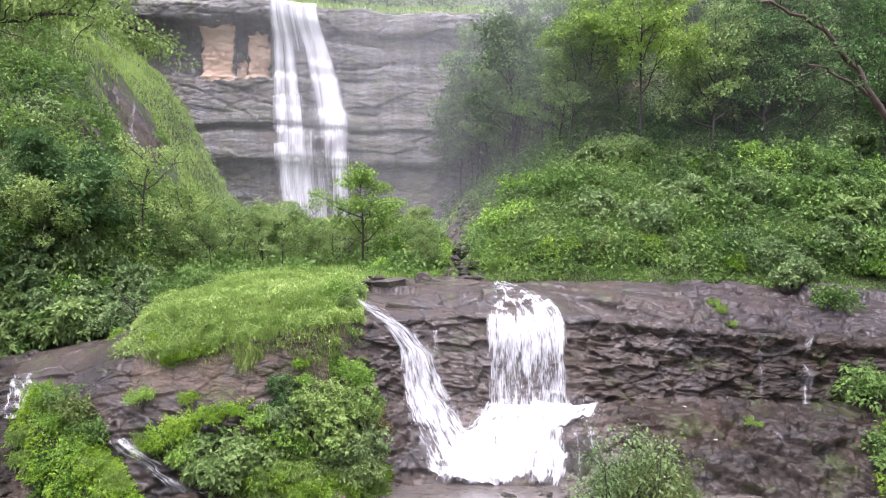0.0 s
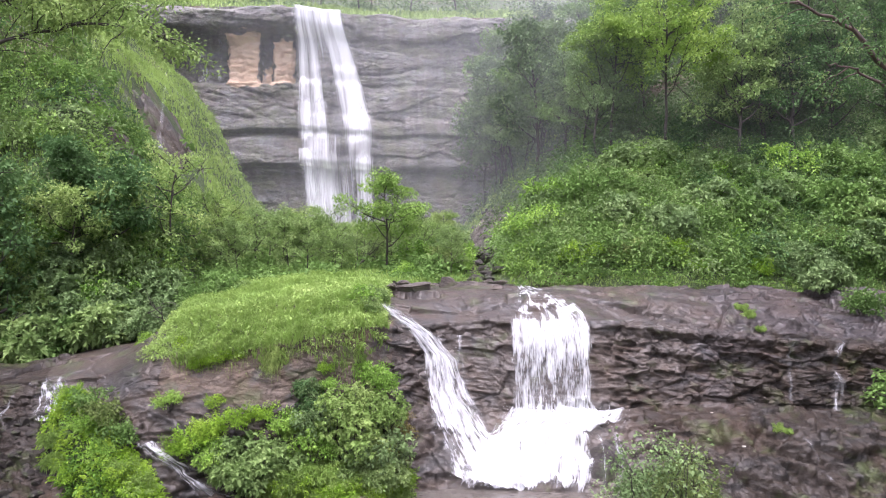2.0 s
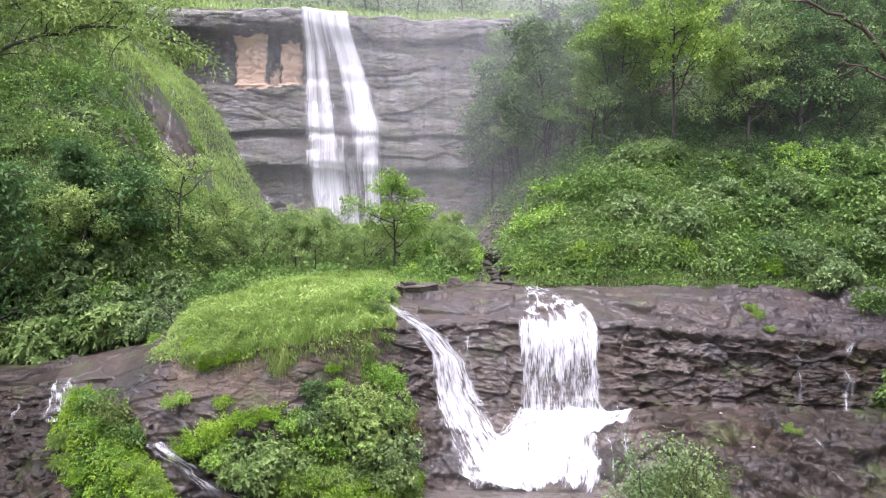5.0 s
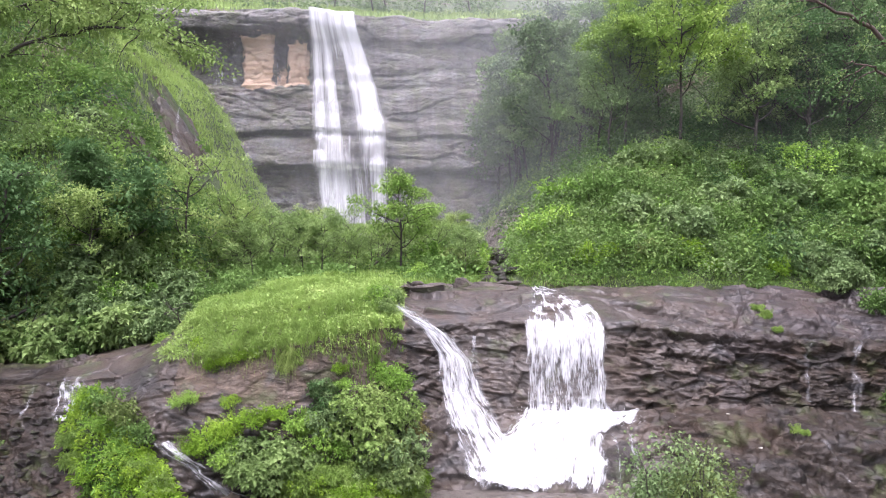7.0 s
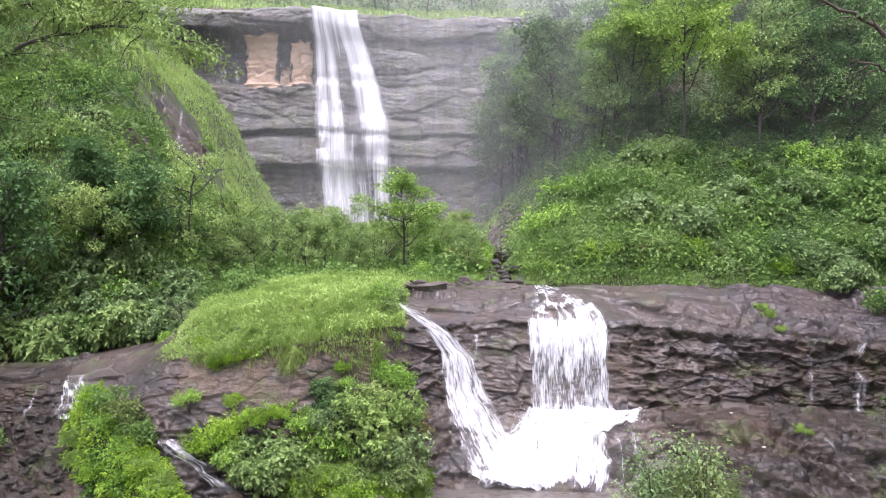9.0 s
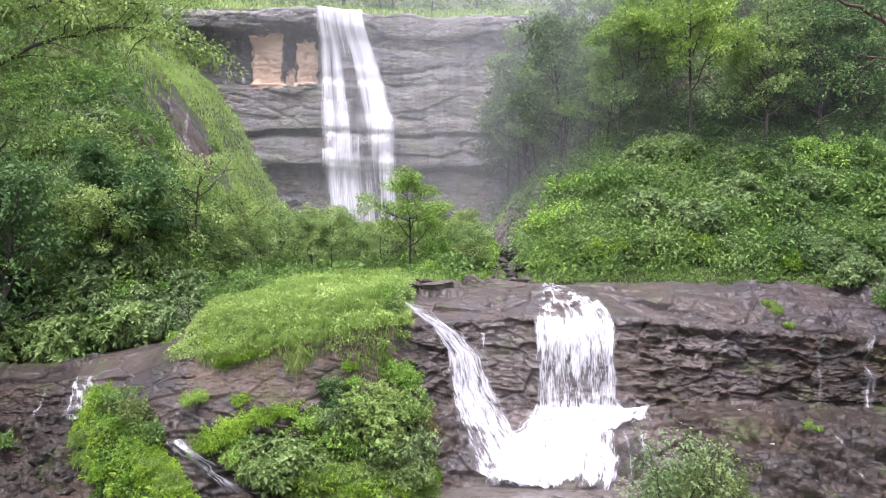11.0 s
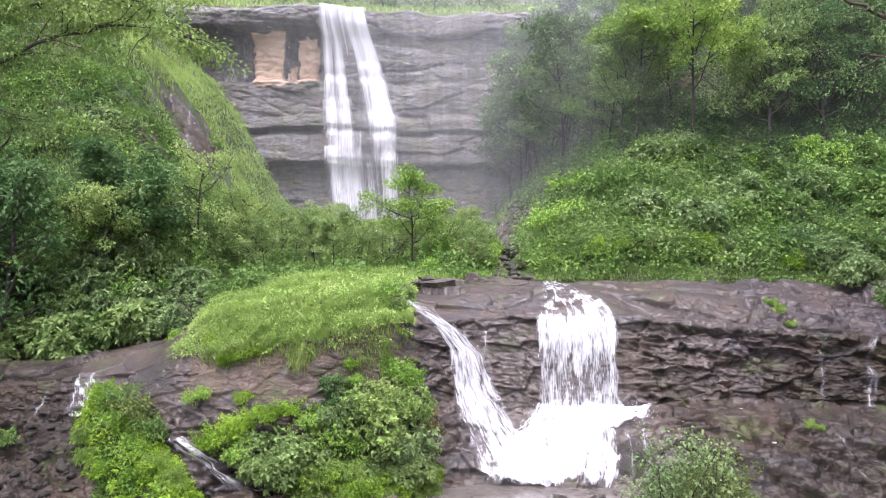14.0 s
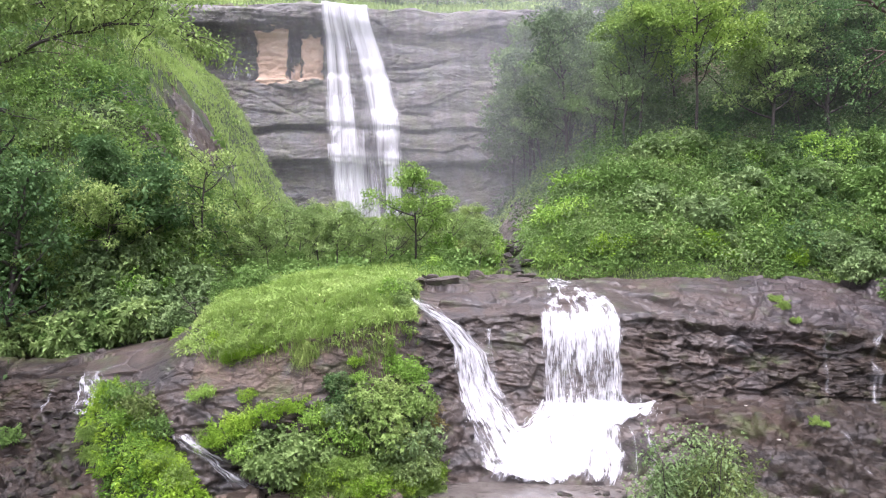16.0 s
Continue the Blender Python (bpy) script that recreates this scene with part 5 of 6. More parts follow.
meadow("verge_grass", p, 0.09 + 0.05 * vnoise(p[:, 0] * 1.3, p[:, 1] * 1.3, 0, 5), 0.014, HILLGRASS, "low green grass along the back of the ledge", lean=0.6)
p = spots_in(-36, -8, 29, 70, 64000, rng, lambda x, y: left_foot(x, y) & ~bare(x, y), 0.05)
meadow("spur_grass", p, 0.34 + 0.16 * vnoise(p[:, 0] * 0.8, p[:, 1] * 0.8, 0, 6), 0.026, HILLGRASS, "bright green grass on the steep spur", lean=0.8, sway=(0.15, -0.5))
p = spots_in(-9, 12, 55, 80, 9000, rng, sink=0.05)
meadow("slope_grass", p, 0.5, 0.04, HILLGRASS, "green grass below the cliff", lean=0.7)
p = spots_in(-50, 50, 82.6, 100, 8000, rng, sink=0.05)
meadow("clifftop_grass", p, 0.8, 0.06, HILLGRASS, "pale green grass along the top of the cliff", lean=0.7)

tufts = np.random.default_rng(8)
cover("clifftop_herbs", spots_in(-40, 40, 82.0, 83.6, 130, tufts, lambda x, y: np.abs(x + 10.5) > 3.6, 0.15), 0.75, 5.0, 0.3, HILLGRASS, "pale green tufts hanging over the edge of the cliff", "herbs", tufts, 0.2, 0.45)
# shrubs below the knoll and beside the pool
GREYISH = [whorl_bush(170 + k, 1.0, 1.15, 16, 40, 6, 0.165, 0.24, SILVER, 0.15) for k in range(2)]
FRESH = [bush_meshes(180 + k, 1.0, 1.15, 28, 48, 0.135, 0.27, m) for k, m in enumerate((MEADOW, MEADOW))]
BROAD = [whorl_bush(100 + k, 1.0, 1.25, 15, 32, 6, 0.19, 0.26, PALE, 0.15) for k in range(2)]
FERNY = [bush_meshes(110 + k, 1.0, 1.1, 32, 56, 0.135, 0.22, LIME) for k in range(2)]
LEAFY = [bush_meshes(120 + k, 1.0, 1.2, 28, 38, 0.18, 0.28, m) for k, m in enumerate((SHRUB, OLIVE, SHRUB, HERB))]
DARK = [bush_meshes(130 + k, 1.0, 1.3, 26, 40, 0.24, 0.30, DEEP) for k in range(2)]
WISPY = [bush_meshes(140 + k, 1.0, 1.9, 54, 46, 0.085, 0.28, m) for k, m in enumerate((PALE, OLIVE))]
RUSTY = [bush_meshes(150, 1.0, 1.0, 16, 30, 0.16, 0.25, DRY)]
TEAK = [whorl_bush(160 + k, 1.0, 1.5, 16, 28, 6, 0.24, 0.25, m, 0.2) for k, m in enumerate((PALE, SILVER, SHRUB))]
OAKY = [whorl_bush(190 + k, 1.0, 1.4, 17, 40, 5, 0.125, 0.28, m, 0.15) for k, m in enumerate((SPRIG, PALE, SPRIG))]
TUFTY = [bush_meshes(195 + k, 1.0, 0.8, 26, 60, 0.26, 0.09, GRASS, 0.6) for k in range(2)]
TALK = {id(TUFTY): "bright tuft of long fresh grass", id(OAKY): "open olive-green shrub with pale leaves", id(GREYISH): "pale grey-green leafy shrub", id(FRESH): "fresh green small-leaved shrub", id(BROAD): "broad-leaved grey-green shrub", id(FERNY): "bright yellow-green feathery shrub", id(LEAFY): "leafy green shrub",
        id(DARK): "dark green leafy shrub", id(WISPY): "fine-leaved pale green shrub", id(TEAK): "large-leaved green shrub", id(RUSTY): "rusty brown withered shrub"}


def shrub(kind, x, y, scale, where, k=0, lift=0.0, z=None):
    z = max(top_of(x, y), float(land(x, y))) if z is None else z
    return bush("shrub", (x, y, z + lift - 0.05), kind[k % len(kind)], TALK[id(kind)] + " " + where, group="shrubs " + where, turn=k * 1.7 + x, scale=scale)


hx, hy = rng.uniform(-6.1, -0.3, 360), rng.uniform(18.85, 20.3, 360)
hz = TOP(hx, hy)
hk = (hz > 0.15) & (hz < 1.9) & (hy > 18.9 + 0.25 * smooth(-3.0, -4.5, hx)) & ((hx > -3.9) | (hz > 0.9))
cover("bank_herbs", np.stack([hx, hy, hz], 1)[hk], 0.27, 6.0, 0.10, MEADOW, "low bright green herbs on the bank below the knoll", "herbs", rng, 0.24, 0.7)
KNOLL = "below the grassy knoll"
for n, (kind, x, y, z, sc) in enumerate([
        # large pale shrub, with fresh herbs beside and above it
        (GREYISH, -4.2, 19.2, 0.50, 1.05), (GREYISH, -3.6, 19.35, 0.75, 0.85), (GREYISH, -4.8, 19.4, 0.85, 0.75),
        (FERNY, -6.1, 19.5, 1.3, 0.45), (FERNY, -5.7, 19.5, 1.45, 0.55), (FERNY, -5.3, 19.6, 1.75, 0.50), (FERNY, -4.7, 19.7, 2.0, 0.45), (FERNY, -4.0, 19.8, 2.15, 0.42), (FRESH, -5.2, 19.3, 1.15, 0.52), (FRESH, -3.4, 19.8, 1.9, 0.5),
        (OAKY, -2.7, 19.9, 1.7, 0.75), (OAKY, -2.1, 19.9, 1.8, 0.85), (OAKY, -1.6, 19.8, 1.1, 1.1), (OAKY, -0.95, 19.9, 0.7, 1.0), (OAKY, -1.45, 20.25, 2.35, 0.55), (FRESH, -2.35, 20.25, 2.85, 0.34), (OAKY, -2.8, 20.1, 2.7, 0.4), (OAKY, -0.75, 20.1, 1.9, 0.70), (DARK, -2.75, 20.0, 2.1, 0.45), (DARK, -2.95, 20.15, 2.75, 0.34),
        (GREYISH, -0.85, 19.6, 0.4, 0.70), (GREYISH, -1.7, 19.5, 0.6, 0.60), (FRESH, -2.6, 19.5, 1.3, 0.6),
        (FRESH, -1.15, 20.7, 2.95, 0.55), (FRESH, -0.8, 20.7, 2.75, 0.45), (FRESH, -1.45, 20.9, 3.3, 0.30),
        (RUSTY, -0.4, 20.45, 1.45, 0.48), (RUSTY, -0.3, 20.7, 1.9, 0.36), (RUSTY, -0.45, 20.3, 1.0, 0.36),
        # green tufts on the rock itself
        (FRESH, -6.62, 20.3, 2.4, 0.40), (FERNY, -5.35, 20.25, 2.45, 0.30), (FERNY, -2.45, 20.45, 3.35, 0.24), (FRESH, -8.3, 23.6, 3.35, 0.3), (FERNY, -8.0, 22.9, 3.2, 0.28), (FRESH, -8.6, 24.4, 3.5, 0.4),
        # pale shrubs on the top, bright herbs along its front edge
        (GREYISH, -1.55, 22.9, 4.95, 0.52), (GREYISH, -1.25, 23.5, 5.0, 0.48), (GREYISH, -1.8, 22.4, 4.85, 0.32), (GREYISH, -6.9, 26.6, 5.0, 0.50), (GREYISH, -6.2, 26.8, 5.1, 0.42),
        (FERNY, -6.75, 22.0, 3.75, 0.34), (FERNY, -6.45, 21.6, 3.6, 0.31), (FERNY, -6.1, 21.1, 3.3, 0.30), (FERNY, -5.95, 21.0, 3.4, 0.30), (FERNY, -5.6, 20.95, 3.45, 0.30), (FERNY, -5.15, 20.9, 3.6, 0.30), (FERNY, -4.75, 20.85, 3.65, 0.27)]):
    shrub(kind, x, y, sc, KNOLL, n, z=z - 0.05)
for n in range(34):
    x = -3.5 + 3.3 * (n + rng.uniform()) / 34
    z = 0.2 + 0.65 * (n % 4) / 4 + 0.2 * (x < -2.2)
    shrub((TUFTY, FERNY)[n % 4 == 1], x, front_of(x, z, 19.5) - 0.45, rng.uniform(0.34, 0.48), KNOLL, n, z=z - 0.15)


# the overgrown mound: a ridge of earth that comes down from the ledge
def mound_z(x, y):
    ax, ay, bx, by = -9.5, 21.0, -6.5, 18.3
    ln = math.hypot(bx - ax, by - ay)
    s = ((x - ax) * (bx - ax) + (y - ay) * (by - ay)) / ln ** 2
    d = ((x - ax) * (by - ay) - (y - ay) * (bx - ax)) / ln
    top = np.interp(s, [-0.5, -0.15, 0.0, 0.3, 0.6, 1.0, 1.2], [-0.6, 1.7, 2.4, 2.1, 1.4, 0.35, -0.6])
    wide = np.interp(s, [0, 0.4, 1], [0.95, 1.25, 1.1])
    return top - (top + 0.9) * np.clip(np.abs(d) / wide, 0, 1.25) ** 2.2


mx, my = np.meshgrid(np.linspace(-11.2, -5.0, 80), np.linspace(17.2, 22.6, 70))
mz = np.maximum(mound_z(mx, my), -0.7) + 0.12 * fbm(mx * 1.4, my * 1.4, 0, 3, 77)
tagged(new("earth_mound", mesh_of("earth_mound", np.stack([mx, my, mz], -1).reshape(-1, 3), grid_faces(*mx.shape), SOIL, soft=True)), "overgrown ridge of earth below the ledge", "ground", kind="structure")
hx, hy = rng.uniform(-11.0, -5.2, 2600), rng.uniform(17.5, 22.3, 2600)
hz = mound_z(hx, hy)
hk = hz > np.maximum(TOP(hx, hy), 0.0) - 0.1
spots = np.stack([hx, hy, hz], 1)[hk]
shade = fbm(spots[:, 0] * 0.8, spots[:, 1] * 0.8, 0, 2, 78) + 0.5 * np.exp(-((spots[:, 0] + 8.3) / 0.8) ** 2)
cover("mound_herbs", spots[shade < 0.36], 0.26, 5.0, 0.125, LIME, "yellow-green herbs covering the mound", "herbs", rng, 0.18, 0.8)
cover("mound_herbs", spots[shade >= 0.36], 0.32, 5.0, 0.12, HERB, "fresh green leafy herbs covering the mound", "herbs", rng, 0.24, 0.8)
# flat wet slabs at the pool's edge
SLABS = [me.copy() for me in ROCKS]
for me in SLABS:
    me.name = "slab"
    me.materials.clear()
    me.materials.append(EARTHY)
for n in range(11):
    x, y = -5.6 + 0.42 * n + rng.uniform(-0.1, 0.1), 18.85 + 0.16 * (n % 3)
    slab = tagged(new("slab", SLABS[n % 8]), "flat wet brown slab at the edge of the pool", "slab", "flat slabs")
    slab.matrix_basis = Matrix.Translation((x, y, 0.1)) @ Matrix.Rotation(n * 0.9, 4, "Z")
    slab.scale = (rng.uniform(0.45, 0.7), 0.5, 0.55)
for n, (kind, x, y, sc) in enumerate([
        (LEAFY, -8.75, 20.3, 0.55), (LEAFY, -8.2, 19.9, 0.60), (LEAFY, -7.75, 19.6, 0.50), (FRESH, -8.6, 19.7, 0.50), (FRESH, -7.9, 19.1, 0.42), (FERNY, -9.3, 20.5, 0.45), (FERNY, -9.5, 20.9, 0.40),
        (TUFTY, -9.5, 20.2, 0.42), (TUFTY, -9.2, 19.7, 0.42), (TUFTY, -7.2, 18.9, 0.42), (TUFTY, -6.8, 18.6, 0.40), (FERNY, -7.4, 18.7, 0.42), (FERNY, -6.9, 18.9, 0.36), (FERNY, -8.6, 19.1, 0.42)]):
    shrub(kind, x, y, sc, "on the mound below the ledge", n, z=float(mound_z(x, y)) + 0.02)
for n, (kind, x, y, sc) in enumerate([
        (WISPY, 5.75, 17.0, 1.35), (WISPY, 6.5, 17.2, 1.1), (WISPY, 5.2, 16.9, 0.8), (WISPY, 6.9, 16.6, 0.7), (WISPY, 7.2, 17.2, 0.75), (WISPY, 6.1, 16.6, 0.9)]):
    shrub(kind, x, y, sc, "in front of the pool", n)
for n, (kind, x, y, sc) in enumerate([(LEAFY, 14.0, 19.4, 0.75), (FERNY, 13.9, 18.8, 0.7), (LEAFY, 14.7, 21.5, 1.0), (LEAFY, 14.6, 19.9, 0.8), (LEAFY, -12.6, 21.3, 0.45)]):
    shrub(kind, x, y, sc, "beside the ledge", n)
for n, (kind, x, y, sc) in enumerate([(FRESH, -1.55, 22.6, 0.5), (GREYISH, -1.3, 22.3, 0.4), (LEAFY, 15.4, 24.6, 0.8), (BROAD, 15.0, 26.2, 0.9), (LEAFY, -6.9, 26.5, 0.7), (TUFTY, 10.9, 24.1, 0.22), (TUFTY, 10.95, 23.7, 0.22), (TUFTY, 11.1, 23.3, 0.18),
                                      (TUFTY, 10.4, 20.6, 0.18), (TUFTY, 10.65, 20.55, 0.14), (LEAFY, -7.7, 26.4, 0.6)]):
    shrub(kind, x, y, sc, "on top of the ledge", n)
for n in range(46):
    kind = (TEAK, BROAD, TEAK, LEAFY, TEAK)[n % 5]
    x, y = -8.6 - 9.5 * rng.uniform(), 25.0 + 3.6 * rng.uniform()
    shrub(kind, x, y, rng.uniform(0.6, 1.15), "on the bank above the ledge", n)
for n in range(38):
    kind = (LEAFY, BROAD, FERNY, LEAFY, BROAD)[n % 5]
    x, y = rng.uniform(4.2, 21), rng.uniform(28.0, 29.6)
    shrub(kind, x, y, rng.uniform(0.4, 0.8), "along the foot of the slope", n)
for n in range(52):
    kind = (LEAFY, BROAD, LEAFY, BROAD, LEAFY, FRESH)[n % 6]
    x, y = rng.uniform(4, 23), rng.uniform(28, 36)
    kind = (LEAFY, BROAD, FRESH, LEAFY)[n // 2 % 4] if x > 15.5 else kind
    if near_slope(x, y):
        shrub(kind, x, y, rng.uniform(0.7, 1.3), "on the slope behind the ledge", n)

for n, (kind, x, y, sc) in enumerate([(LEAFY, 0.5, 31.5, 0.9), (LEAFY, 1.2, 32.5, 1.2), (FRESH, 1.8, 33.5, 1.2), (LEAFY, 0.2, 34.0, 1.3), (BROAD, 1.4, 35.0, 1.3), (FRESH, 2.2, 36.5, 1.3), (LEAFY, 0.9, 37.5, 1.5), (LEAFY, 2.0, 31.3, 0.7), (FRESH, -0.3, 30.5, 0.7), (BROAD, 2.4, 40.0, 1.4), (LEAFY, 1.4, 41.0, 1.6)]):
    shrub(kind, x, y, 0.8 * sc, "beside the stream in the valley", n)
cover("undergrowth", spots_in(2.6, 7.5, 28.6, 60, 240, rng, lambda x, y: (np.abs(x - 4.2 - 0.095 * (y - 34)) < 1.6) & (np.abs(x - 3.3 - 0.095 * (y - 34)) > 0.7), 0.15), 0.42, 5.0, 0.14, FRESHLEAF, "low fresh herbs along the edges of the gully", "undergrowth", rng, 0.24, 0.7)
for n in range(16):
    shrub((LEAFY, TEAK)[n % 2], rng.uniform(17, 24), rng.uniform(28.3, 33), rng.uniform(0.8, 1.3), "on the shaded side of the slope", n)

# trees
rng = np.random.default_rng(21)
SMALL = [tree_meshes(200 + k, 4.6, 2.0, 0.34, 12, 64, 0.125, 0.30, m, BARK, 0.46, thick=0.013, flat=0.55, split=True) for k, m in enumerate((FRESHLEAF, SILVER, SPRIG))]
OPEN = [tree_meshes(210 + k, 4.0, 2.5, 0.18, 12, 34, 0.125, 0.30, m, BARK, 0.46, thick=0.014, flat=0.5, split=True) for k, m in enumerate((SPRIG, SILVER))]
HIGHT = [tree_meshes(225, 11.0, 3.4, 0.12, 18, 26, 0.23, 0.28, DEEP, BARK, 0.85, twigs=5, split=True)]
DARKT = [tree_meshes(220 + k, 5.0, 2.4, 0.3, 12, 40, 0.26, 0.28, DEEP, BARK, 0.8, split=True) for k in range(2)]
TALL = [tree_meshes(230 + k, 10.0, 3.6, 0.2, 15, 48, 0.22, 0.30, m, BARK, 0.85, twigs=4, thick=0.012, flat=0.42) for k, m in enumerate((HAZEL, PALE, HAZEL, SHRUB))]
LIMET = [tree_meshes(240, 9.5, 5.0, 0.44, 15, 60, 0.19, 0.30, SUNNY, BARK, 0.72, twigs=6, thick=0.011, flat=0.38, split=True)]
GREYT = [tree_meshes(250, 7.0, 3.8, 0.30, 14, 56, 0.17, 0.30, SILVER, BARK, 0.72, twigs=5, flat=0.42, split=True)]


def stand(kind, x, y, height, made, label, k=0):
    group = "clifftop trees" if y > 82 else "bank trees" if x < -9.5 else "valley trees" if x < 4 else "slope trees"
    return tree((x, y, float(land(x, y))), kind[k % len(kind)], label, group, turn=k * 2.3, scale=height / made)


stand(SMALL, -1.24, 33.0, 4.7, 4.6, "slender bright green tree on the valley floor", 0)
for n, (kind, x, y, h, made, lab) in enumerate([
        (OPEN, -9.0, 34.5, 3.7, 4.0, "thin-leaved tree with open dark branches"), (SMALL, -5.2, 31.0, 2.7, 4.6, "small leafy tree on the valley floor"),
        (OPEN, -4.5, 34.0, 2.1, 4.0, "thin open tree on the valley floor"), (OPEN, -2.7, 36.0, 2.2, 4.0, "nearly bare small tree"),
        (SMALL, 0.3, 42.0, 3.2, 4.6, "leafy pale tree on the valley floor"), (SMALL, 1.8, 44.0, 2.9, 4.6, "leafy pale tree beside the stream"),
        (SMALL, -0.4, 46.0, 3.3, 4.6, "leafy tree in the valley"), (OPEN, -7.2, 33.5, 3.0, 4.0, "thin-leaved tree with open branches"), (SMALL, -6.3, 36.5, 2.7, 4.6, "leafy tree in the valley"),
        (DARKT, -11.3, 28.6, 4.1, 5.0, "dense dark green tree on the bank"), (DARKT, -13.6, 29.5, 3.2, 5.0, "dark leafy tree on the bank"),
        (SMALL, -12.8, 27.8, 4.0, 4.6, "leafy tree on the bank"), (OPEN, -10.3, 31.5, 4.4, 4.0, "thin-leaved tree with open branches"),
        (DARKT, -16.6, 26.6, 3.4, 5.0, "dark leafy tree at the edge of the bank"), (SMALL, -14.8, 26.6, 3.2, 4.6, "leafy small tree on the bank"),
        (HIGHT, -14.9, 25.4, 10.5, 11.0, "high dark-leaved tree at the edge of the bank"),
        (LIMET, 12.0, 34.9, 7.6, 9.5, "tall yellow-green tree with a dark slender trunk"), (LIMET, 9.9, 37.0, 7.2, 9.5, "yellow-green tree with a leaning dark trunk"), (GREYT, 15.5, 34.8, 6.2, 7.0, "spreading grey-green tree on the slope"),
        (GREYT, 17.6, 36.5, 6.4, 7.0, "spreading grey-green tree on the slope"), (HIGHT, -16.3, 26.2, 9.0, 11.0, "high dark-leaved tree at the edge of the bank")]):
    stand(kind, x, y, h, made, lab, n)
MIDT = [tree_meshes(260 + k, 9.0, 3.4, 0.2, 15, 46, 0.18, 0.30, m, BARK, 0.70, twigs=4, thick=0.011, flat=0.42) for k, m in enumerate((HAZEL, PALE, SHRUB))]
for n in range(22):
    y = rng.uniform(37, 50)
    x = 9.0 + rng.uniform(0, 1) * (0.74 * y - 9)
    stand(MIDT, x, y, rng.uniform(6.0, 8.5), 9.0, "grey-green forest tree on the slope", n)
for n in range(24):
    x, y = -9.5 + 11.5 * (n + rng.uniform()) / 24, rng.uniform(30.5, 43)
    y = max(y, 37.0) if abs(x + 1.2 * y / 33) < 1.3 else y
    stand((OPEN, SMALL, OPEN)[n % 3], x, y, rng.uniform(1.6, 2.5) + 0.9 * (x < -4.0), (4.0, 4.6, 4.0)[n % 3], ("thin open tree in the valley", "small leafy tree in the valley", "thin open tree in the valley")[n % 3], n)
for n in range(10):
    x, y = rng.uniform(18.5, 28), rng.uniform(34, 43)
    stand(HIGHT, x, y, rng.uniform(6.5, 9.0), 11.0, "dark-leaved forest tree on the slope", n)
for n in range(22):
    y = rng.uniform(49, 76)
    x = np.interp(y, [27, 40, 60, 80], [6.5, 8.2, 8.0, 8.8]) + rng.uniform(0, 1) ** 1.3 * (0.72 * y - 6)
    stand(TALL, x, y, rng.uniform(7.5, 12.0), 10.0, ("tall green forest tree on the slope", "tall grey-green forest tree on the slope", "tall green forest tree on the slope", "tall grey-green forest tree on the slope")[n % 4], n)
for n, (x, y, h) in enumerate([(7.4, 63, 12.5), (8.6, 68, 14.5), (6.9, 72, 12.5), (9.8, 59, 12.0), (10.6, 65, 13.0), (8.4, 57, 8.5), (7.6, 69, 9.0), (9.0, 75, 14.0), (11.5, 70, 13.0), (8.3, 61, 9.0), (9.2, 53, 8.5)]):
    stand(TALL, x, y, h, 10.0, "tall misty forest tree beside the cliff", n)
for n in range(11):
    x, y = -32 + 72 * rng.uniform(), 88 + 16 * rng.uniform()
    stand(TALL, x, y, rng.uniform(6, 9), 10.0, "misty tree on the slope above the cliff", 1 + 2 * (n % 2))


# ---------------------------------------------------------------- two trees whose boughs reach into the view
def reaching_tree(place, trunk, boughs, mat, bark, per, size, label, seed, thick, tuft=0.5):
    """A tree with given boughs (paths from the trunk); twigs hang from them in leafy sprays."""
    rng = np.random.default_rng(seed)
    ob = thing("tree", place, label, "tree")
    base = np.array(place, float)
    part("trunk", mesh_of("trunk", *tube(np.array(trunk, float) - base, np.linspace(thick * 2, thick, len(trunk)), 9), bark, soft=True), ob)
    crown = []
    for path, radius, leafy in boughs:
        p = np.array(path, float) - base
        t = np.linspace(0, len(p) - 1, 16)
        fine = np.stack([np.interp(t, range(len(p)), p[:, i]) for i in range(3)], 1)
        fine[1:-1] = (fine[:-2] + 2 * fine[1:-1] + fine[2:]) / 4 + rng.normal(size=(14, 3)) * 0.05
        wood = [tube(fine, np.linspace(radius, radius * 0.2, 16), 7)]
        for n in range(leafy):
            j = rng.integers(4, 16)
            w = limb(fine[j], fine[j] - fine[j - 2] + rng.normal(size=3) * (0.5, 0.5, 0.3), rng.uniform(0.7, 1.7), rng, 0.5, -0.2, 6)
            wood.append(tube(w, np.linspace(0.022, 0.004, 6), 4))
            for c in w[2:]:
                crown.append(clump(c, tuft * rng.uniform(0.5, 1.1), per, size, 0.27, rng, 0.55, 0.35))
        part("bough", mesh_of("bough", *join(wood), bark, soft=True), ob)
    part("crown", mesh_of("crown", *join(crown), mat), ob)
    return ob


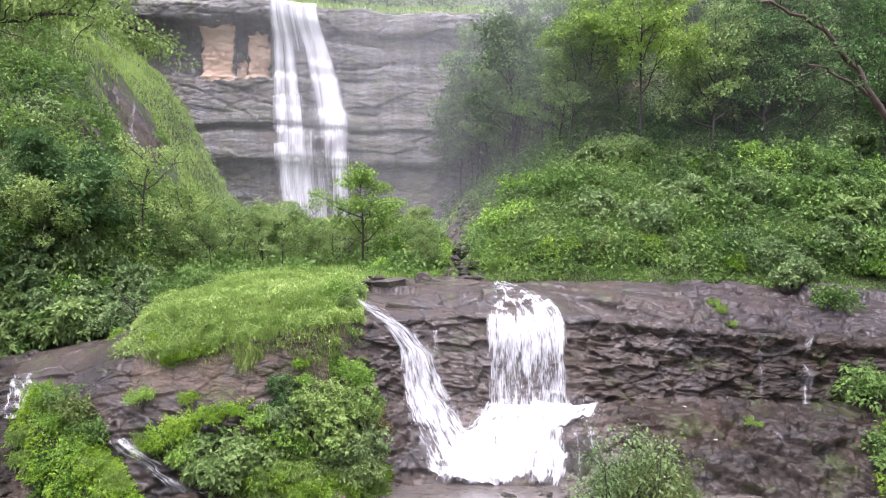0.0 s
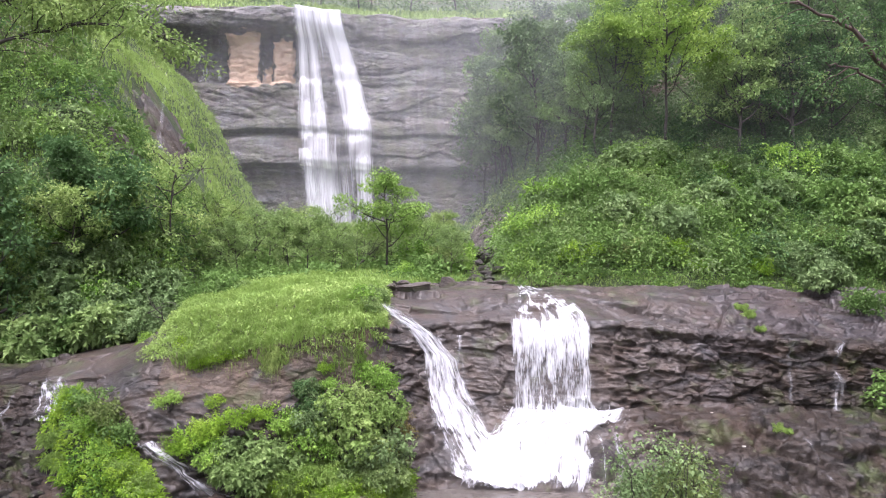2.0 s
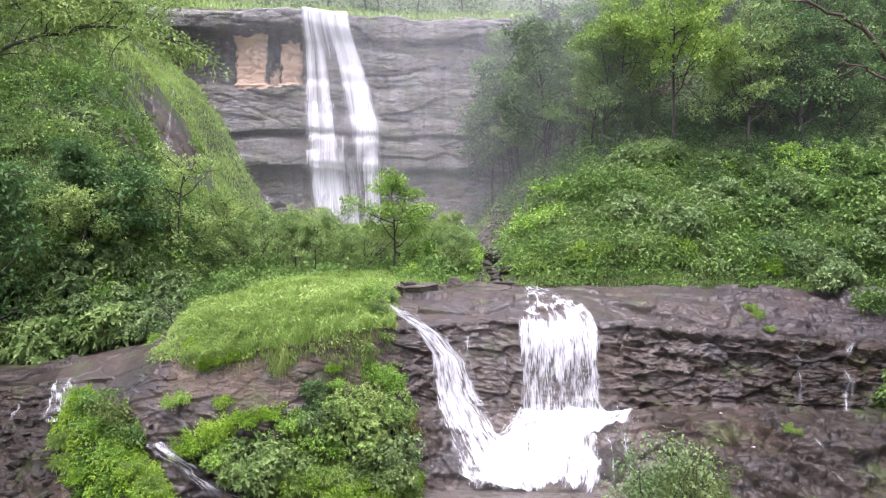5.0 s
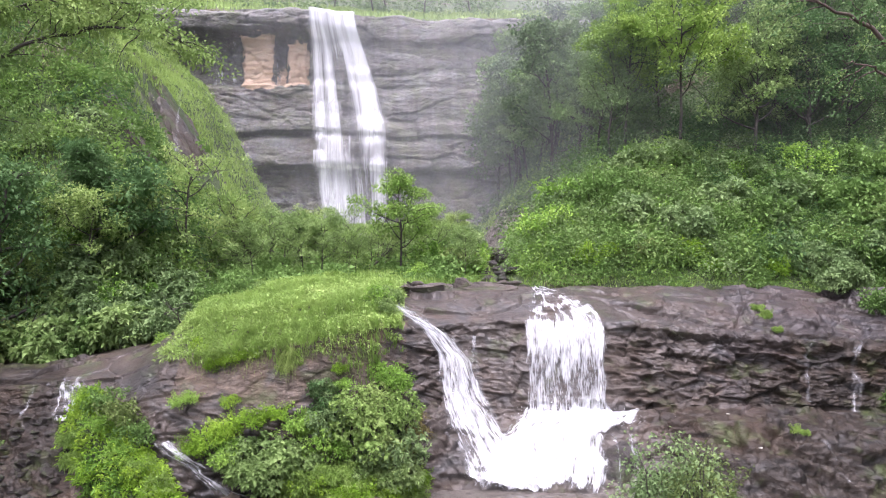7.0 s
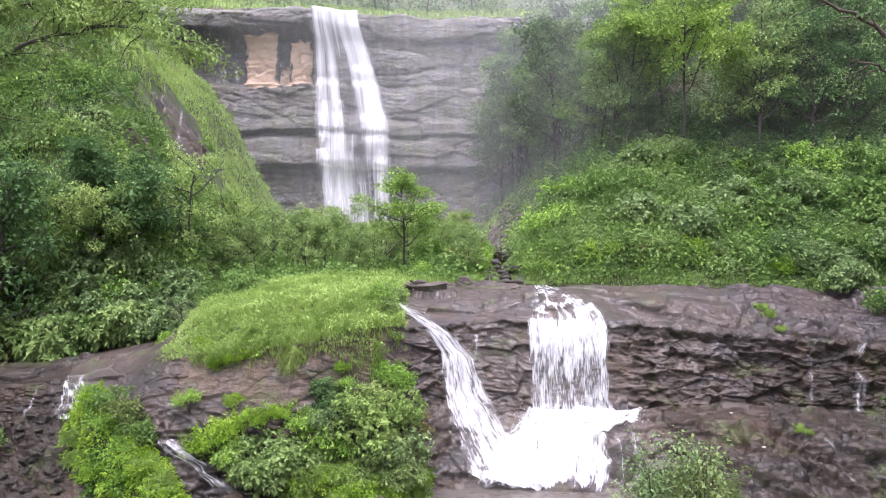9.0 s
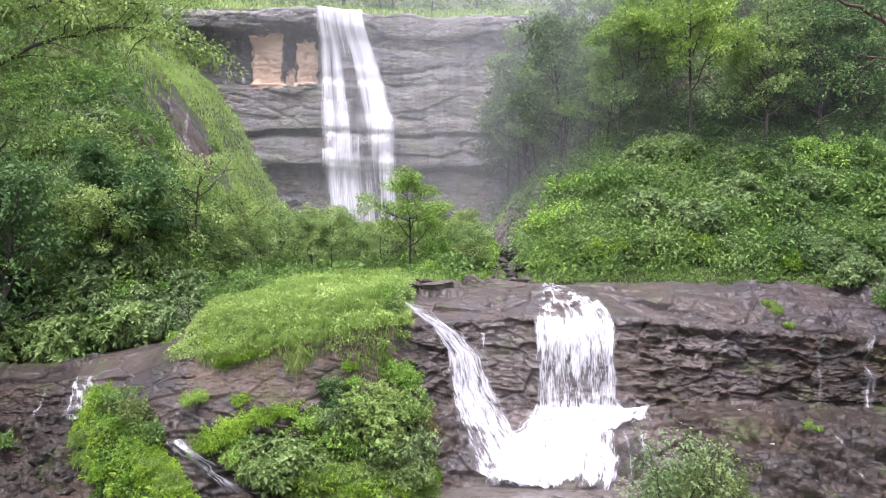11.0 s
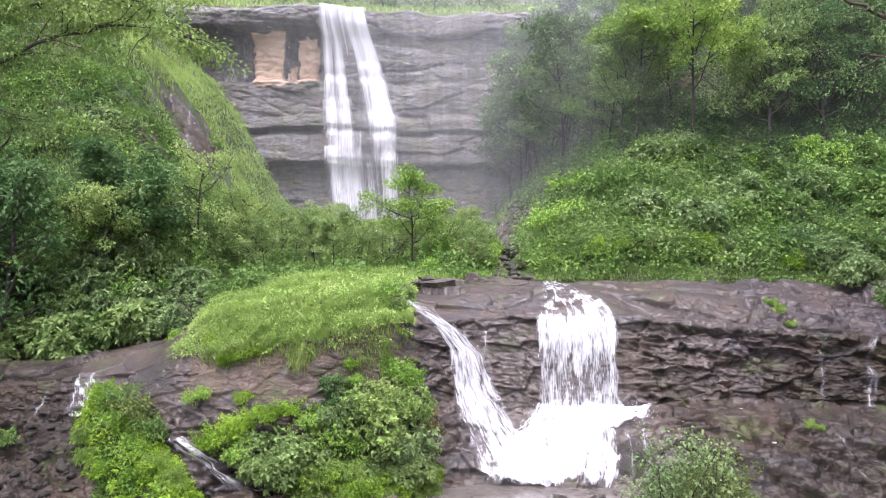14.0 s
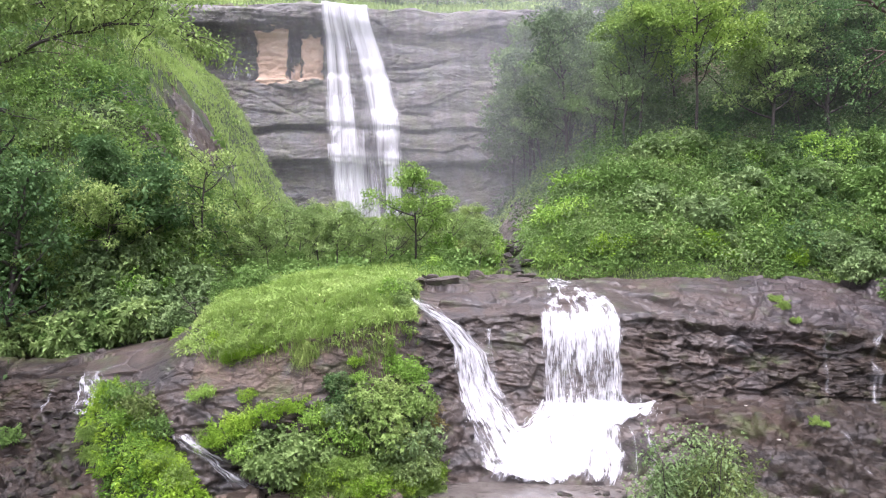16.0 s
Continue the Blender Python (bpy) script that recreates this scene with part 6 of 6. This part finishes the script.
reaching_tree((-14.5, 18.6, 1.2), [(-14.5, 18.6, 0.8), (-14.3, 18.5, 5.0), (-13.9, 18.4, 9.0), (-13.6, 18.4, 12.0)], [
    ([(-14.0, 18.4, 8.8), (-12.0, 18.2, 10.4), (-9.5, 18.0, 11.8), (-7.4, 17.8, 12.0), (-6.0, 17.7, 11.6)], 0.07, 33),
    ([(-13.7, 18.4, 10.8), (-11.5, 18.3, 12.2), (-9.0, 18.2, 12.8), (-7.2, 18.0, 12.6)], 0.07, 26),
    ([(-14.1, 18.5, 7.6), (-12.8, 18.3, 8.8), (-11.8, 18.3, 9.6), (-11.2, 18.2, 10.0)], 0.06, 12),
    ([(-13.7, 18.4, 11.6), (-12.0, 18.0, 12.6), (-10.4, 17.6, 12.9), (-8.6, 17.4, 12.7)], 0.05, 16)],
    BOUGHS, BARK, 34, 0.115, "tall tree with pale green leaves on spreading boughs", 5, 0.22, 0.42)
reaching_tree((17.2, 19.6, 2.0), [(17.2, 19.6, 1.5), (16.8, 19.7, 5.0), (16.0, 19.8, 7.6), (15.3, 19.9, 8.6)], [
    ([(15.3, 19.9, 8.6), (14.0, 20.0, 10.5), (13.2, 20.0, 11.7), (12.2, 20.0, 12.9), (11.2, 20.0, 13.35), (10.2, 20.0, 13.6)], 0.12, 9),
    ([(13.6, 20.0, 11.0), (12.8, 19.9, 11.4), (12.0, 19.9, 11.75), (11.3, 19.9, 11.95)], 0.06, 4)],
    DEEP, RED_BARK, 14, 0.14, "leaning tree with bare reddish-brown boughs", 6, 0.2, 0.4)


def bare_shrub(place, height, seed, label):
    """Leafless dark branches."""
    rng = np.random.default_rng(seed)
    ob = thing("dead_shrub", place, label, "shrub")
    for n in range(5):
        w = limb((0, 0, -0.2), rng.normal(size=3) * (0.5, 0.5, 0) + (0, 0, 1), height * rng.uniform(0.7, 1.0), rng, 0.5, 0.1, 8)
        wood = [tube(w, np.linspace(0.035, 0.006, 8), 5)]
        for m in range(5):
            j = rng.integers(2, 8)
            wood.append(tube(limb(w[j], rng.normal(size=3) + (0, 0, 0.5), height * rng.uniform(0.2, 0.4), rng, 0.5, 0.1, 5), np.linspace(0.014, 0.003, 5), 4))
        part("branch", mesh_of("branch", *join(wood), BARK, soft=True), ob)


bare_shrub((-8.0, 25.0, 3.75), 2.0, 1, "dead bare dark shrub behind the ledge")
bare_shrub((-2.9, 34.5, float(land(-2.9, 34.5))), 3.0, 2, "dead bare dark shrub on the valley floor")
# white bits of litter, drawn as small pale stones
for n, (x, y) in enumerate([(8.75, 21.35), (9.2, 20.2), (-12.3, 21.4)]):
    ob = tagged(new("pale_pebble", ROCKS[n].copy()), "small white bit of litter lying on the wet rock, shaped like a pebble", "pebble", "pale pebbles")
    ob.data.materials.clear()
    ob.data.materials.append(LITTER)
    ob.matrix_basis = Matrix.Translation((x, y, top_of(x, y) + 0.03))
    ob.scale = (0.075, 0.06, 0.06)
